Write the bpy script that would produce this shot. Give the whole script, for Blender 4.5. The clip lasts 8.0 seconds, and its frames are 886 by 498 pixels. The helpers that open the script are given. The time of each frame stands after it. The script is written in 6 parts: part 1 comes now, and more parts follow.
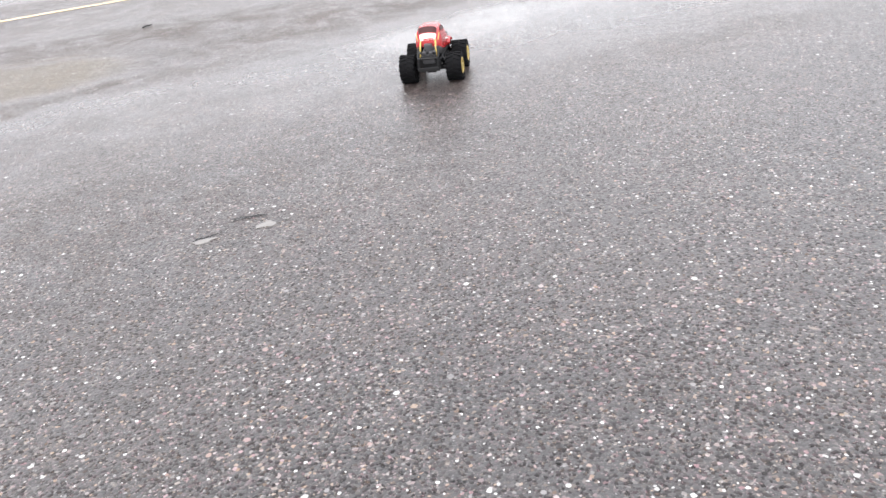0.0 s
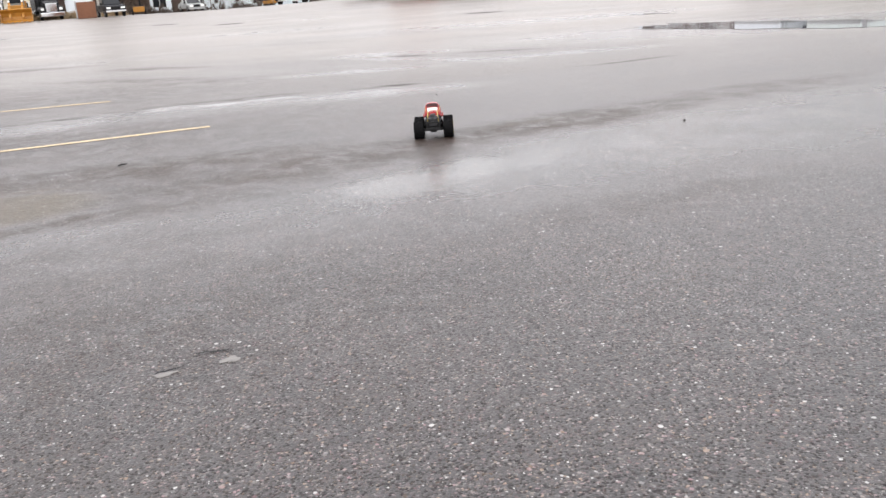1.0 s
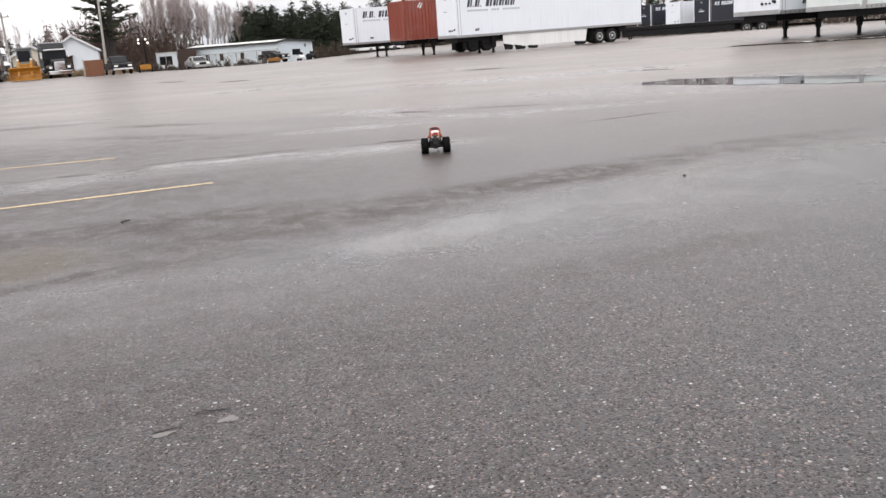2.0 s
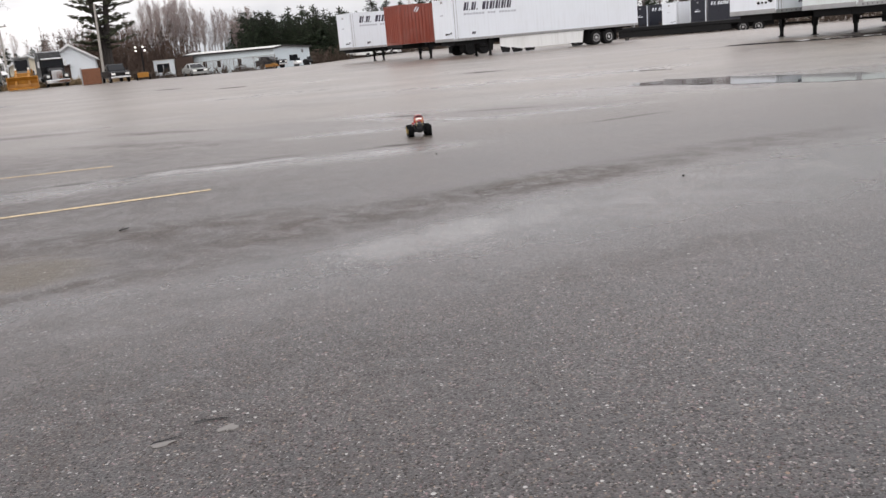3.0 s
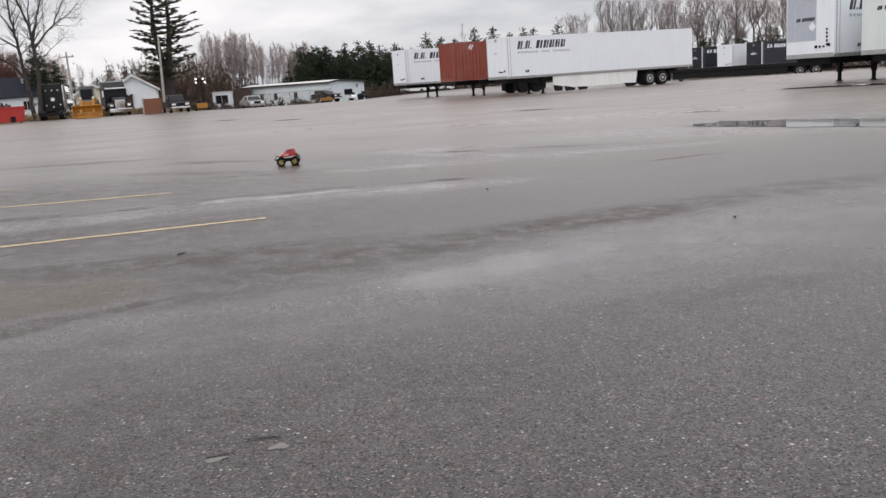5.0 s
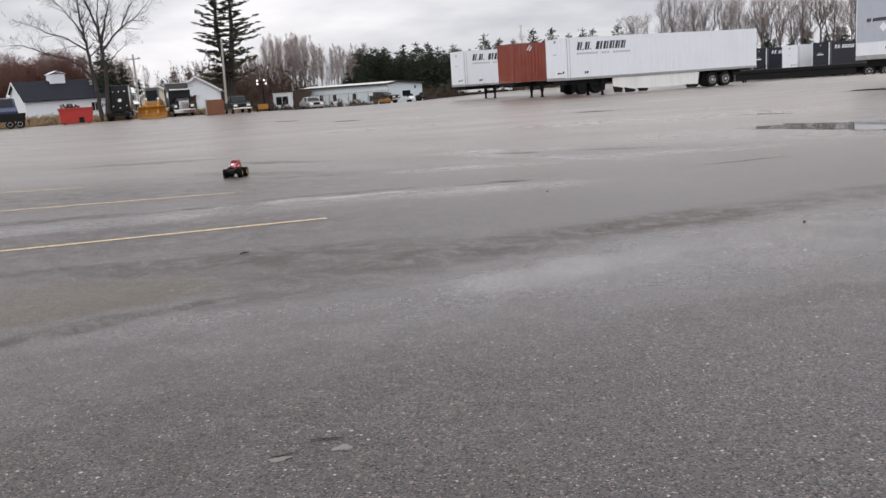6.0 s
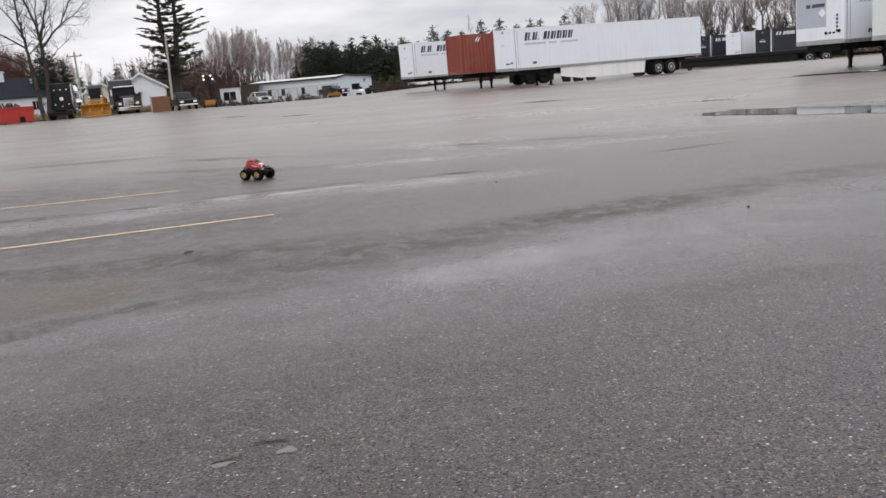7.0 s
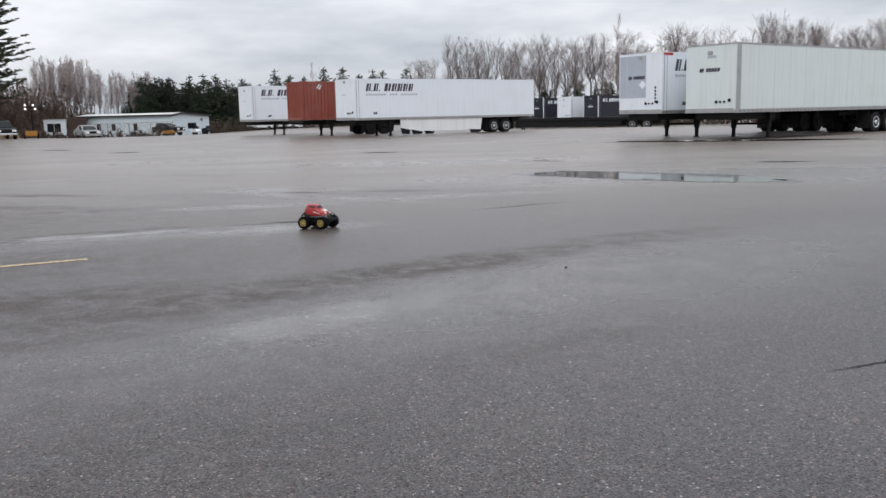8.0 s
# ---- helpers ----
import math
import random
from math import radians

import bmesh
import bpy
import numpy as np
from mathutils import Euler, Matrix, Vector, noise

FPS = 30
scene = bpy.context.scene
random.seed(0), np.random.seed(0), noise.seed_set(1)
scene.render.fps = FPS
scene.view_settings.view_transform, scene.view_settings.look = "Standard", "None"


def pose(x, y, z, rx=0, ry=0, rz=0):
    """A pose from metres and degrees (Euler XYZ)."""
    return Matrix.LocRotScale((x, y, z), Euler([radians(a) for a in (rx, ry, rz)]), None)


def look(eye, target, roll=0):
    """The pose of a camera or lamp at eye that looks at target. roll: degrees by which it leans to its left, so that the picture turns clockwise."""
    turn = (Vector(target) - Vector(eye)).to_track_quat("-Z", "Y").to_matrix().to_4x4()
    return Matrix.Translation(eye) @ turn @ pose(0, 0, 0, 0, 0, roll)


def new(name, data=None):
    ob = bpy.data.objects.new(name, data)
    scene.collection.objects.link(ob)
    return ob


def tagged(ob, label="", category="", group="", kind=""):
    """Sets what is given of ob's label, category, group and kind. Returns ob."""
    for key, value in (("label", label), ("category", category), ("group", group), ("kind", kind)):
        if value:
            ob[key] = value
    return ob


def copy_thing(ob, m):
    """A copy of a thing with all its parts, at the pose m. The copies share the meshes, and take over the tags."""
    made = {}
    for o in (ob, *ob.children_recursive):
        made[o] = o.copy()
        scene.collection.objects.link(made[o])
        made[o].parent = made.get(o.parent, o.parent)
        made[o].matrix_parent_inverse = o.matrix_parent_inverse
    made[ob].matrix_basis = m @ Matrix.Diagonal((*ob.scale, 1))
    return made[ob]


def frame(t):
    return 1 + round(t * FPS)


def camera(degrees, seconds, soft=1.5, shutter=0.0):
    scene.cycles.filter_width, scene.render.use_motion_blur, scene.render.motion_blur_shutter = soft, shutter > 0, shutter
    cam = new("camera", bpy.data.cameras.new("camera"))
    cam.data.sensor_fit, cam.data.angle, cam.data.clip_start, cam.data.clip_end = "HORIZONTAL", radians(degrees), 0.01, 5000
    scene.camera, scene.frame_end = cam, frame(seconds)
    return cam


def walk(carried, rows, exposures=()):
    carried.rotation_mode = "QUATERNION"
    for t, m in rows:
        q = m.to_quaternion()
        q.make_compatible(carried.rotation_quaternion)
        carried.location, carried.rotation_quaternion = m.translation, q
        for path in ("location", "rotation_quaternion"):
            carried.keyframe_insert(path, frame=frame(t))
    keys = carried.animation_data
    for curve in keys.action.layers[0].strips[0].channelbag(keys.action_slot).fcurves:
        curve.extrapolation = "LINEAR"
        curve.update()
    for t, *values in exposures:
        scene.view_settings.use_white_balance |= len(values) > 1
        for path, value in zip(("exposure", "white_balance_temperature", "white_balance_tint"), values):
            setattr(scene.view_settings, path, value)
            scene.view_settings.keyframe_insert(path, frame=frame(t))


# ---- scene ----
cam = camera(53.34, 8.0, soft=1.5)
# seconds, eye x y z, pitch, roll, yaw
PATH = [
    (0.0, 0.007, 0.086, 1.480, -26.80, 6.71, 1.51),
    (0.1, 0.001, 0.098, 1.472, -24.12, 6.27, -0.00),
    (0.2, 0.002, 0.120, 1.479, -21.71, 6.00, -0.64),
    (0.3, -0.021, 0.057, 1.477, -19.32, 4.67, -0.92),
    (0.4, -0.012, 0.037, 1.483, -18.52, 4.24, -0.50),
    (0.5, -0.016, 0.050, 1.467, -17.90, 4.15, -0.44),
    (0.8, -0.018, 0.052, 1.457, -17.08, 3.96, -0.18),
    (1.0, -0.020, 0.053, 1.451, -17.11, 3.86, -0.00),
    (1.2, -0.017, 0.048, 1.455, -17.24, 4.05, 0.20),
    (1.4, -0.005, 0.049, 1.468, -16.08, 4.43, 0.13),
    (1.5, -0.007, 0.062, 1.474, -14.63, 4.30, 0.15),
    (1.7, -0.009, 0.062, 1.464, -13.59, 4.04, 0.19),
    (2.8, 0.006, 0.045, 1.477, -13.84, 4.70, -0.09),
    (3.0, -0.003, 0.086, 1.463, -13.43, 4.87, -0.06),
    (3.5, -0.004, 0.057, 1.471, -12.21, 4.08, 0.20),
    (4.0, -0.010, 0.078, 1.458, -11.90, 4.12, 0.72),
    (4.2, -0.007, 0.037, 1.473, -11.68, 3.93, 1.04),
    (5.3, -0.031, -0.012, 1.459, -10.55, 3.85, 4.73),
    (5.5, -0.052, 0.019, 1.468, -10.38, 3.84, 5.78),
    (6.0, -0.061, 0.020, 1.464, -10.54, 3.80, 7.01),
    (6.5, -0.047, 0.031, 1.462, -10.94, 3.90, 6.63),
    (7.0, -0.018, 0.087, 1.457, -11.27, 4.73, 3.80),
    (7.2, 0.016, 0.053, 1.481, -11.34, 5.02, 1.78),
    (7.5, 0.025, 0.093, 1.498, -10.68, 3.95, -1.22),
    (7.7, 0.052, 0.081, 1.533, -9.17, 2.67, -3.09),
    (8.0, 0.089, 0.112, 1.507, -8.70, 1.21, -6.29),
]
EXPOSURES = [(0.0, 1.46, 6650, 12), (0.5, 1.10, 6750, 13), (1.0, 0.89, 6800, 13), (1.5, 0.69, 6850, 14), (3.0, 0.27, 6900, 14), (3.5, 0.21, 6900, 14), (4.0, 0.02, 6900, 14), (5.5, 0.08, 6800, 14), (7.0, 0.06, 6750, 13), (7.5, 0.14, 6750, 13), (8.0, -0.01, 6480, 11)]
walk(cam, [(t, pose(x, y, z, 90 + p, r, w)) for t, x, y, z, p, r, w in PATH], EXPOSURES)

# ---- light: a bright overcast sky ----
world = bpy.data.worlds.new("overcast")
scene.world = world
world.use_nodes = True


def wire(tree, a, b):
    tree.links.new(a, b)


def overcast(tree):
    n = tree.nodes
    n.clear()
    out = n.new("ShaderNodeOutputWorld")
    sky = n.new("ShaderNodeTexSky")
    sky.sky_type, sky.sun_disc = "NISHITA", False
    sky.sun_elevation, sky.sun_rotation = radians(38), radians(200)
    clear = n.new("ShaderNodeBackground")
    clear.inputs["Strength"].default_value = 0.06
    wire(tree, sky.outputs[0], clear.inputs[0])
    co = n.new("ShaderNodeTexCoord")
    squash = n.new("ShaderNodeMapping")
    squash.inputs["Scale"].default_value = (1.2, 1.2, 4.6)
    wire(tree, co.outputs["Generated"], squash.inputs[0])
    big = n.new("ShaderNodeTexNoise")
    big.inputs["Scale"].default_value, big.inputs["Detail"].default_value, big.inputs["Roughness"].default_value = 1.9, 5, 0.55
    wire(tree, squash.outputs[0], big.inputs["Vector"])
    ramp = n.new("ShaderNodeValToRGB")
    ramp.color_ramp.elements[0].position, ramp.color_ramp.elements[0].color = 0.36, (0.47, 0.51, 0.57, 1)
    ramp.color_ramp.elements[1].position, ramp.color_ramp.elements[1].color = 0.61, (0.89, 0.91, 0.95, 1)
    wire(tree, big.outputs[0], ramp.inputs[0])
    # an overcast sky is about three times as bright overhead as at the horizon
    up = n.new("ShaderNodeSeparateXYZ")
    wire(tree, co.outputs["Generated"], up.inputs[0])
    lift = n.new("ShaderNodeMapRange")
    for i, v in zip((1, 2, 3, 4), (0.1, 0.9, 1.1, 2.3)):
        lift.inputs[i].default_value = v
    wire(tree, up.outputs["Z"], lift.inputs["Value"])
    cloud = n.new("ShaderNodeBackground")
    wire(tree, lift.outputs[0], cloud.inputs["Strength"])
    wire(tree, ramp.outputs[0], cloud.inputs[0])
    mix = n.new("ShaderNodeMixShader")
    mix.inputs[0].default_value = 0.9
    wire(tree, clear.outputs[0], mix.inputs[1])
    wire(tree, cloud.outputs[0], mix.inputs[2])
    wire(tree, mix.outputs[0], out.inputs[0])


overcast(world.node_tree)
sun = new("sun", bpy.data.lights.new("sun", "SUN"))
sun.data.energy, sun.data.angle, sun.data.color = 0.6, radians(25), (1.0, 0.97, 0.93)
sun.matrix_basis = look((0, 0, 50), (0 + 50 * math.sin(radians(200)) * -1, 50 * math.cos(radians(200)) * -1 * 0.9, 50 - 42))

# ---- materials ----
class Mat:
    """A node material in the making: short ways to add nodes."""

    def __init__(self, name):
        self.m = bpy.data.materials.new(name)
        self.m.use_nodes = True
        self.t = self.m.node_tree
        self.b = self.t.nodes["Principled BSDF"]
        self.co = self.t.nodes.new("ShaderNodeTexCoord").outputs["Object"]

    def put(self, key, value):
        if hasattr(value, "is_linked"):
            self.t.links.new(value, self.b.inputs[key])
        else:
            self.b.inputs[key].default_value = value

    def world(self):
        return self.t.nodes.new("ShaderNodeNewGeometry").outputs["Position"]

    def node(self, kind, links=(), **values):
        n = self.t.nodes.new(kind)
        for k, v in values.items():
            n.inputs[k].default_value = v
        for k, v in links:
            self.t.links.new(v, n.inputs[k])
        return n

    def mapped(self, vec, scale=(1, 1, 1), loc=(0, 0, 0), rot=0.0):
        n = self.node("ShaderNodeMapping", [("Vector", vec)])
        n.inputs["Scale"].default_value, n.inputs["Location"].default_value = scale, loc
        n.inputs["Rotation"].default_value = (0, 0, rot)
        return n.outputs[0]

    def noise(self, vec, scale, detail=3.0, rough=0.55):
        return self.node("ShaderNodeTexNoise", [("Vector", vec)], Scale=scale, Detail=detail, Roughness=rough).outputs[0]

    def voronoi(self, vec, scale):
        return self.node("ShaderNodeTexVoronoi", [("Vector", vec)], Scale=scale)

    def span(self, v, a, b, lo=0.0, hi=1.0):
        n = self.node("ShaderNodeMapRange", [("Value", v)])
        n.interpolation_type = "SMOOTHSTEP"
        for i, x in zip((1, 2, 3, 4), (a, b, lo, hi)):
            n.inputs[i].default_value = x
        return n.outputs[0]

    def calc(self, op, a, b=0.0):
        n = self.t.nodes.new("ShaderNodeMath")
        n.operation = op
        for i, v in enumerate((a, b)):
            if hasattr(v, "is_linked"):
                self.t.links.new(v, n.inputs[i])
            else:
                n.inputs[i].default_value = v
        return n.outputs[0]

    def mix(self, f, a, b, kind="MIX"):
        n = self.t.nodes.new("ShaderNodeMix")
        n.data_type, n.blend_type = "RGBA", kind
        for i, v in ((0, f), (6, a), (7, b)):
            if hasattr(v, "is_linked"):
                self.t.links.new(v, n.inputs[i])
            else:
                n.inputs[i].default_value = v if i == 0 else (*v, 1)
        return n.outputs[2]

    def ramp(self, v, *stops):
        n = self.node("ShaderNodeValToRGB", [("Fac", v)])
        e = n.color_ramp.elements
        while len(e) < len(stops):
            e.new(0.5)
        for i, (p, c) in enumerate(stops):
            e[i].position, e[i].color = p, (*c, 1)
        return n.outputs[0]

    def bump(self, h, strength, dist):
        n = self.node("ShaderNodeBump", [("Height", h)], Strength=strength, Distance=dist)
        self.t.links.new(n.outputs[0], self.b.inputs["Normal"])
        return n


def plain(name, col, rough=0.5, metal=0.0, grime=0.25, scale=3.0, bump=0.0, spec=0.5):
    """Paint, metal or plastic with uneven dirt at two scales."""
    m = Mat(name)
    big, fine = m.noise(m.co, scale, 4), m.noise(m.co, scale * 14, 3)
    dirt = tuple(c * 0.5 + 0.003 for c in col)
    c = m.mix(m.calc("MULTIPLY", m.span(big, 0.42, 0.75), grime), col, dirt)
    c = m.mix(m.calc("MULTIPLY", m.span(fine, 0.5, 0.8), grime * 0.6), c, dirt)
    m.put("Base Color", c)
    m.put("Roughness", m.span(fine, 0.25, 0.75, max(rough - 0.1, 0.05), min(rough + 0.12, 1)))
    m.put("Metallic", metal)
    m.put("Specular IOR Level", spec)
    if bump:
        m.bump(fine, bump, 0.01)
    return m.m


def streaked(name, col, amount=0.3):
    """White trailer paint with faint rain streaks and dust."""
    m = Mat(name)
    runs = m.noise(m.mapped(m.co, (2.2, 2.2, 0.12)), 3.0, 5, 0.65)
    low = m.noise(m.co, 0.6, 3)
    c = m.mix(m.calc("MULTIPLY", m.span(runs, 0.45, 0.8), amount), col, (0.36, 0.34, 0.30))
    c = m.mix(m.calc("MULTIPLY", m.span(low, 0.45, 0.75), amount * 0.5), c, (0.45, 0.44, 0.41))
    m.put("Base Color", c)
    m.put("Roughness", m.span(runs, 0.3, 0.7, 0.35, 0.55))
    return m.m


def ellipse(m, vec, x, y, turn, a, b, soft=0.5):
    """1 inside an ellipse on the ground, falling to 0 at its rim."""
    p = m.node("ShaderNodeMapping", [("Vector", vec)])
    p.vector_type = "TEXTURE"
    p.inputs["Location"].default_value, p.inputs["Rotation"].default_value = (x, y, 0), (0, 0, radians(turn))
    p.inputs["Scale"].default_value = (a, b, 1)
    n = m.node("ShaderNodeVectorMath", [(0, p.outputs[0])])
    n.operation = "LENGTH"
    return m.span(n.outputs["Value"], 1 + soft, 1 - soft)


# wet films on the asphalt: x, y, turn, half length, half width, edge softness, strength
WET = [
    (0.0, 6.75, 34, 1.35, 0.42, 1.0, 0.9),
    (1.5, 7.4, 31, 4.4, 0.95, 1.0, 0.55),
    (3.5, 8.2, 40, 2.6, 1.0, 1.0, 0.5),
    (-2.6, 5.5, 26, 1.6, 0.35, 0.9, 0.4),
    (-6.2, 10.5, 18, 2.6, 0.42, 0.8, 0.7),
    (-3.75, 12.0, 13, 1.0, 0.2, 0.4, 1.0),
    (-2.75, 12.3, 13, 0.65, 0.14, 0.4, 1.0),
    (-3.6, 11.85, 14, 2.0, 0.3, 0.9, 0.55),
    (-1.2, 12.2, 12, 1.3, 0.4, 0.9, 0.7),
    (-1.6, 15.6, 4, 1.4, 0.3, 0.8, 0.65),
    (-0.4, 17.0, -42, 1.6, 0.3, 0.8, 0.75),
    (-1.2, 18.9, -8, 1.2, 0.5, 0.8, 0.7),
    (1.6, 16.4, 4, 2.2, 0.35, 0.8, 0.5),
    (8.5, 19.5, -8, 7.0, 2.3, 0.6, 0.55),
    (3.0, 28.0, 0, 7.0, 1.8, 0.8, 0.4),
    (-6.0, 33.0, 8, 6.0, 1.8, 0.8, 0.3),
]
DAMP = [
    (0.95, 8.75, 25, 1.7, 0.40, 0.75, 1.0), (-1.15, 7.5, 30, 1.8, 0.50, 0.95, 0.85), (-2.9, 7.7, 14, 1.7, 0.50, 0.85, 0.85),
    (2.7, 9.7, 19, 1.5, 0.30, 0.9, 0.6), (3.7, 10.4, 20, 1.2, 0.25, 0.9, 0.5), (-3.3, 5.50, 41, 1.2, 0.13, 0.7, 1.0), (-2.1, 6.25, 26, 0.9, 0.28, 0.9, 0.6),
    (-4.4, 7.55, 5, 1.6, 0.28, 0.8, 0.75), (-3.4, 12.50, 17, 1.4, 0.12, 0.7, 0.7), (-6.7, 11.25, 10, 1.4, 0.20, 0.7, 0.9), (-4.95, 11.75, 18, 0.55, 0.07, 0.6, 0.7),
    (-5.6, 16.6, -22, 2.4, 0.32, 0.9, 0.5), (-6.3, 9.2, 12, 4.0, 1.5, 1.0, 0.6), (-8.5, 14.0, 5, 4.5, 2.0, 1.0, 0.5), (-2.6, 3.6, 20, 2.6, 1.6, 1.0, 0.4), (-10.4, 21.4, 2, 1.8, 0.4, 0.7, 0.6), (-4.5, 15.6, -8, 1.6, 0.22, 0.9, 0.5), (-6.3, 19.3, -22, 1.2, 0.3, 0.6, 0.7),
    (-9.0, 13.9, 6, 1.6, 0.3, 0.8, 0.6), (1.3, 5.6, 28, 1.5, 0.35, 0.9, 0.3),
]
# small dark wet places further off; the second row also paints a trailer's shadow
SPOTS = [
    (16.5, 35.6, -23, 5.0, 0.55, 0.4, 1.0), (19.5, 38.2, 25, 5.0, 0.8, 0.5, 0.8), (12.1, 23.4, -16, 0.75, 0.26, 0.5, 0.8), (1.5, 36.5, -10, 0.7, 0.4, 0.5, 0.9),
    (-15.4, 49.9, -30, 0.9, 0.45, 0.4, 0.9), (-10.4, 43.9, -15, 0.7, 0.5, 0.4, 0.9), (2.8, 14.2, 21, 0.7, 0.06, 0.7, 0.5), (1.05, 17.85, -14, 0.8, 0.16, 0.8, 0.3),
    (-0.8, 13.0, 6, 0.26, 0.13, 0.7, 0.65), (-5.0, 11.6, 10, 0.3, 0.07, 0.6, 0.7), (-1.25, 12.85, 10, 0.3, 0.08, 0.6, 0.4), (-0.86, 18.1, 0, 0.3, 0.16, 0.7, 0.5),
]
PALE = [(-4.4, 6.15, 17, 1.72, 0.74, 0.14, 1.0), (-3.6, 7.17, 10, 0.4, 0.06, 0.6, 0.7), (-9.1, 14.5, 0, 0.5, 0.22, 0.6, 0.7), (0.6, 14.0, 12, 3.0, 0.7, 0.8, 0.3), (0.85, 8.95, 22, 0.5, 0.05, 0.7, 0.5)]


def shifted(m, p, scale, detail, amount):
    """A place moved about by noise, for ragged outlines."""
    wob = m.node("ShaderNodeTexNoise", [("Vector", p)], Scale=scale, Detail=detail, Roughness=0.55).outputs["Color"]
    off = m.node("ShaderNodeVectorMath", [(0, wob)])
    off.operation = "SUBTRACT"
    off.inputs[1].default_value = (0.5, 0.5, 0.5)
    scl = m.node("ShaderNodeVectorMath", [(0, off.outputs[0])])
    scl.operation = "SCALE"
    scl.inputs["Scale"].default_value = amount
    bent = m.node("ShaderNodeVectorMath", [(0, p), (1, scl.outputs[0])])
    bent.operation = "ADD"
    return bent.outputs[0]


def asphalt():
    m = Mat("worn_wet_asphalt")
    p = m.world()
    broad = shifted(m, p, 1.1, 2.5, 0.5)
    q = shifted(m, broad, 6.0, 3.0, 0.10)
    rough_p = shifted(m, p, 90, 2.0, 0.011)

    def cover(rows, at):
        total = None
        for x, y, turn, a, b, soft, strength in rows:
            e = m.calc("MULTIPLY", ellipse(m, at, x, y, turn, a, b, soft), strength)
            total = e if total is None else m.calc("MAXIMUM", total, e)
        return total

    def chips(scale, size, share):
        """Stones proud of the binder: which cells hold one, and its own two random numbers."""
        cell = m.voronoi(rough_p, scale)
        rnd = m.node("ShaderNodeSeparateColor", [("Color", cell.outputs["Color"])])
        there = m.calc("GREATER_THAN", rnd.outputs[0], 1.0 - share)
        ragged = m.calc("ADD", cell.outputs["Distance"], m.calc("MULTIPLY", rnd.outputs[2], size * 0.5))
        return m.calc("MULTIPLY", there, m.span(ragged, size * 1.35, size)), rnd

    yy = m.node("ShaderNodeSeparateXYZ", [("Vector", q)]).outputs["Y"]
    streaks = m.noise(m.mapped(q, (0.34, 0.62, 1), rot=radians(-14)), 0.55, 4, 0.58)
    soft = m.span(m.noise(q, 1.5, 3), 0.3, 0.65, 0.65, 1.0)
    film = m.calc("MULTIPLY", m.span(streaks, 0.44, 0.74), m.span(yy, 9, 26, 0.0, 0.36))
    ragged = m.span(m.noise(m.mapped(q, (0.6, 1.2, 1)), 1.2, 6, 0.65), 0.34, 0.6, 0.35, 1.0)
    film = m.calc("MAXIMUM", m.calc("MULTIPLY", film, ragged), m.calc("MULTIPLY", cover(WET, broad), soft))
    stain = m.calc("MULTIPLY", cover(DAMP, q), m.span(m.noise(q, 3.2, 7, 0.75), 0.36, 0.6, 0.2, 1.0))
    spots = cover(SPOTS, q)
    stain = m.calc("MAXIMUM", stain, spots)
    damp = m.calc("MAXIMUM", stain, m.calc("MULTIPLY", film, 0.3))
    pale = cover(PALE, q)
    cells = m.voronoi(p, 105)
    small = m.voronoi(p, 290)
    tone = m.node("ShaderNodeSeparateColor", [("Color", cells.outputs["Color"])])
    tone2 = m.node("ShaderNodeSeparateColor", [("Color", small.outputs["Color"])])
    stone = m.ramp(tone.outputs[0], (0.0, (0.002, 0.002, 0.002)), (0.40, (0.017, 0.016, 0.017)), (0.78, (0.055, 0.050, 0.050)), (0.93, (0.15, 0.138, 0.13)), (0.975, (0.52, 0.49, 0.46)))
    grit = m.ramp(tone2.outputs[1], (0.0, (0.003, 0.003, 0.003)), (0.6, (0.026, 0.024, 0.025)), (0.9, (0.075, 0.069, 0.068)), (0.97, (0.44, 0.42, 0.39)))
    col = m.mix(1.0, m.mix(0.40, stone, grit), (0.56, 0.505, 0.495), "MULTIPLY")
    hue = m.ramp(tone.outputs[1], (0.0, (1.30, 0.88, 1.04)), (0.35, (1.05, 1, 1.02)), (0.7, (0.90, 1.02, 1.02)), (1.0, (1.35, 1.0, 0.70)))
    col = m.mix(0.9, col, hue, "MULTIPLY")
    warm = m.noise(p, 0.5, 4)
    col = m.mix(m.span(warm, 0.3, 0.7, 0.0, 0.25), col, (0.060, 0.049, 0.044), "MIX")
    patchy = m.noise(q, 0.9, 6, 0.62)
    col = m.mix(m.span(patchy, 0.35, 0.7, 0.0, 0.45), col, (0.017, 0.016, 0.0165))
    # blends to a paler, warmer tan further along y, less where damp
    far_tan = m.calc("MULTIPLY", m.span(yy, 3.5, 30), m.span(m.noise(m.mapped(q, (0.3, 0.8, 1)), 0.4, 5, 0.6), 0.3, 0.62, 0.6, 1.0))
    far_tan = m.calc("MULTIPLY", far_tan, m.calc("SUBTRACT", 1.0, damp))
    col = m.mix(far_tan, col, (0.185, 0.156, 0.132))
    col = m.mix(m.calc("MULTIPLY", damp, 0.52), col, (0.046, 0.028, 0.016))
    col = m.mix(m.calc("MULTIPLY", spots, 0.9), col, (0.008, 0.007, 0.006))
    col = m.mix(m.calc("MULTIPLY", pale, 0.5), col, (0.128, 0.108, 0.077))
    col = m.mix(1.0, col, m.ramp(m.noise(m.mapped(p, (0.7, 1.3, 1)), 11, 5, 0.72), (0.3, (0.66, 0.66, 0.67)), (0.7, (1.32, 1.31, 1.30))), "MULTIPLY")
    # proud stones in white, tan, pink and grey, and open pits
    pit, _ = chips(70, 0.30, 0.15)
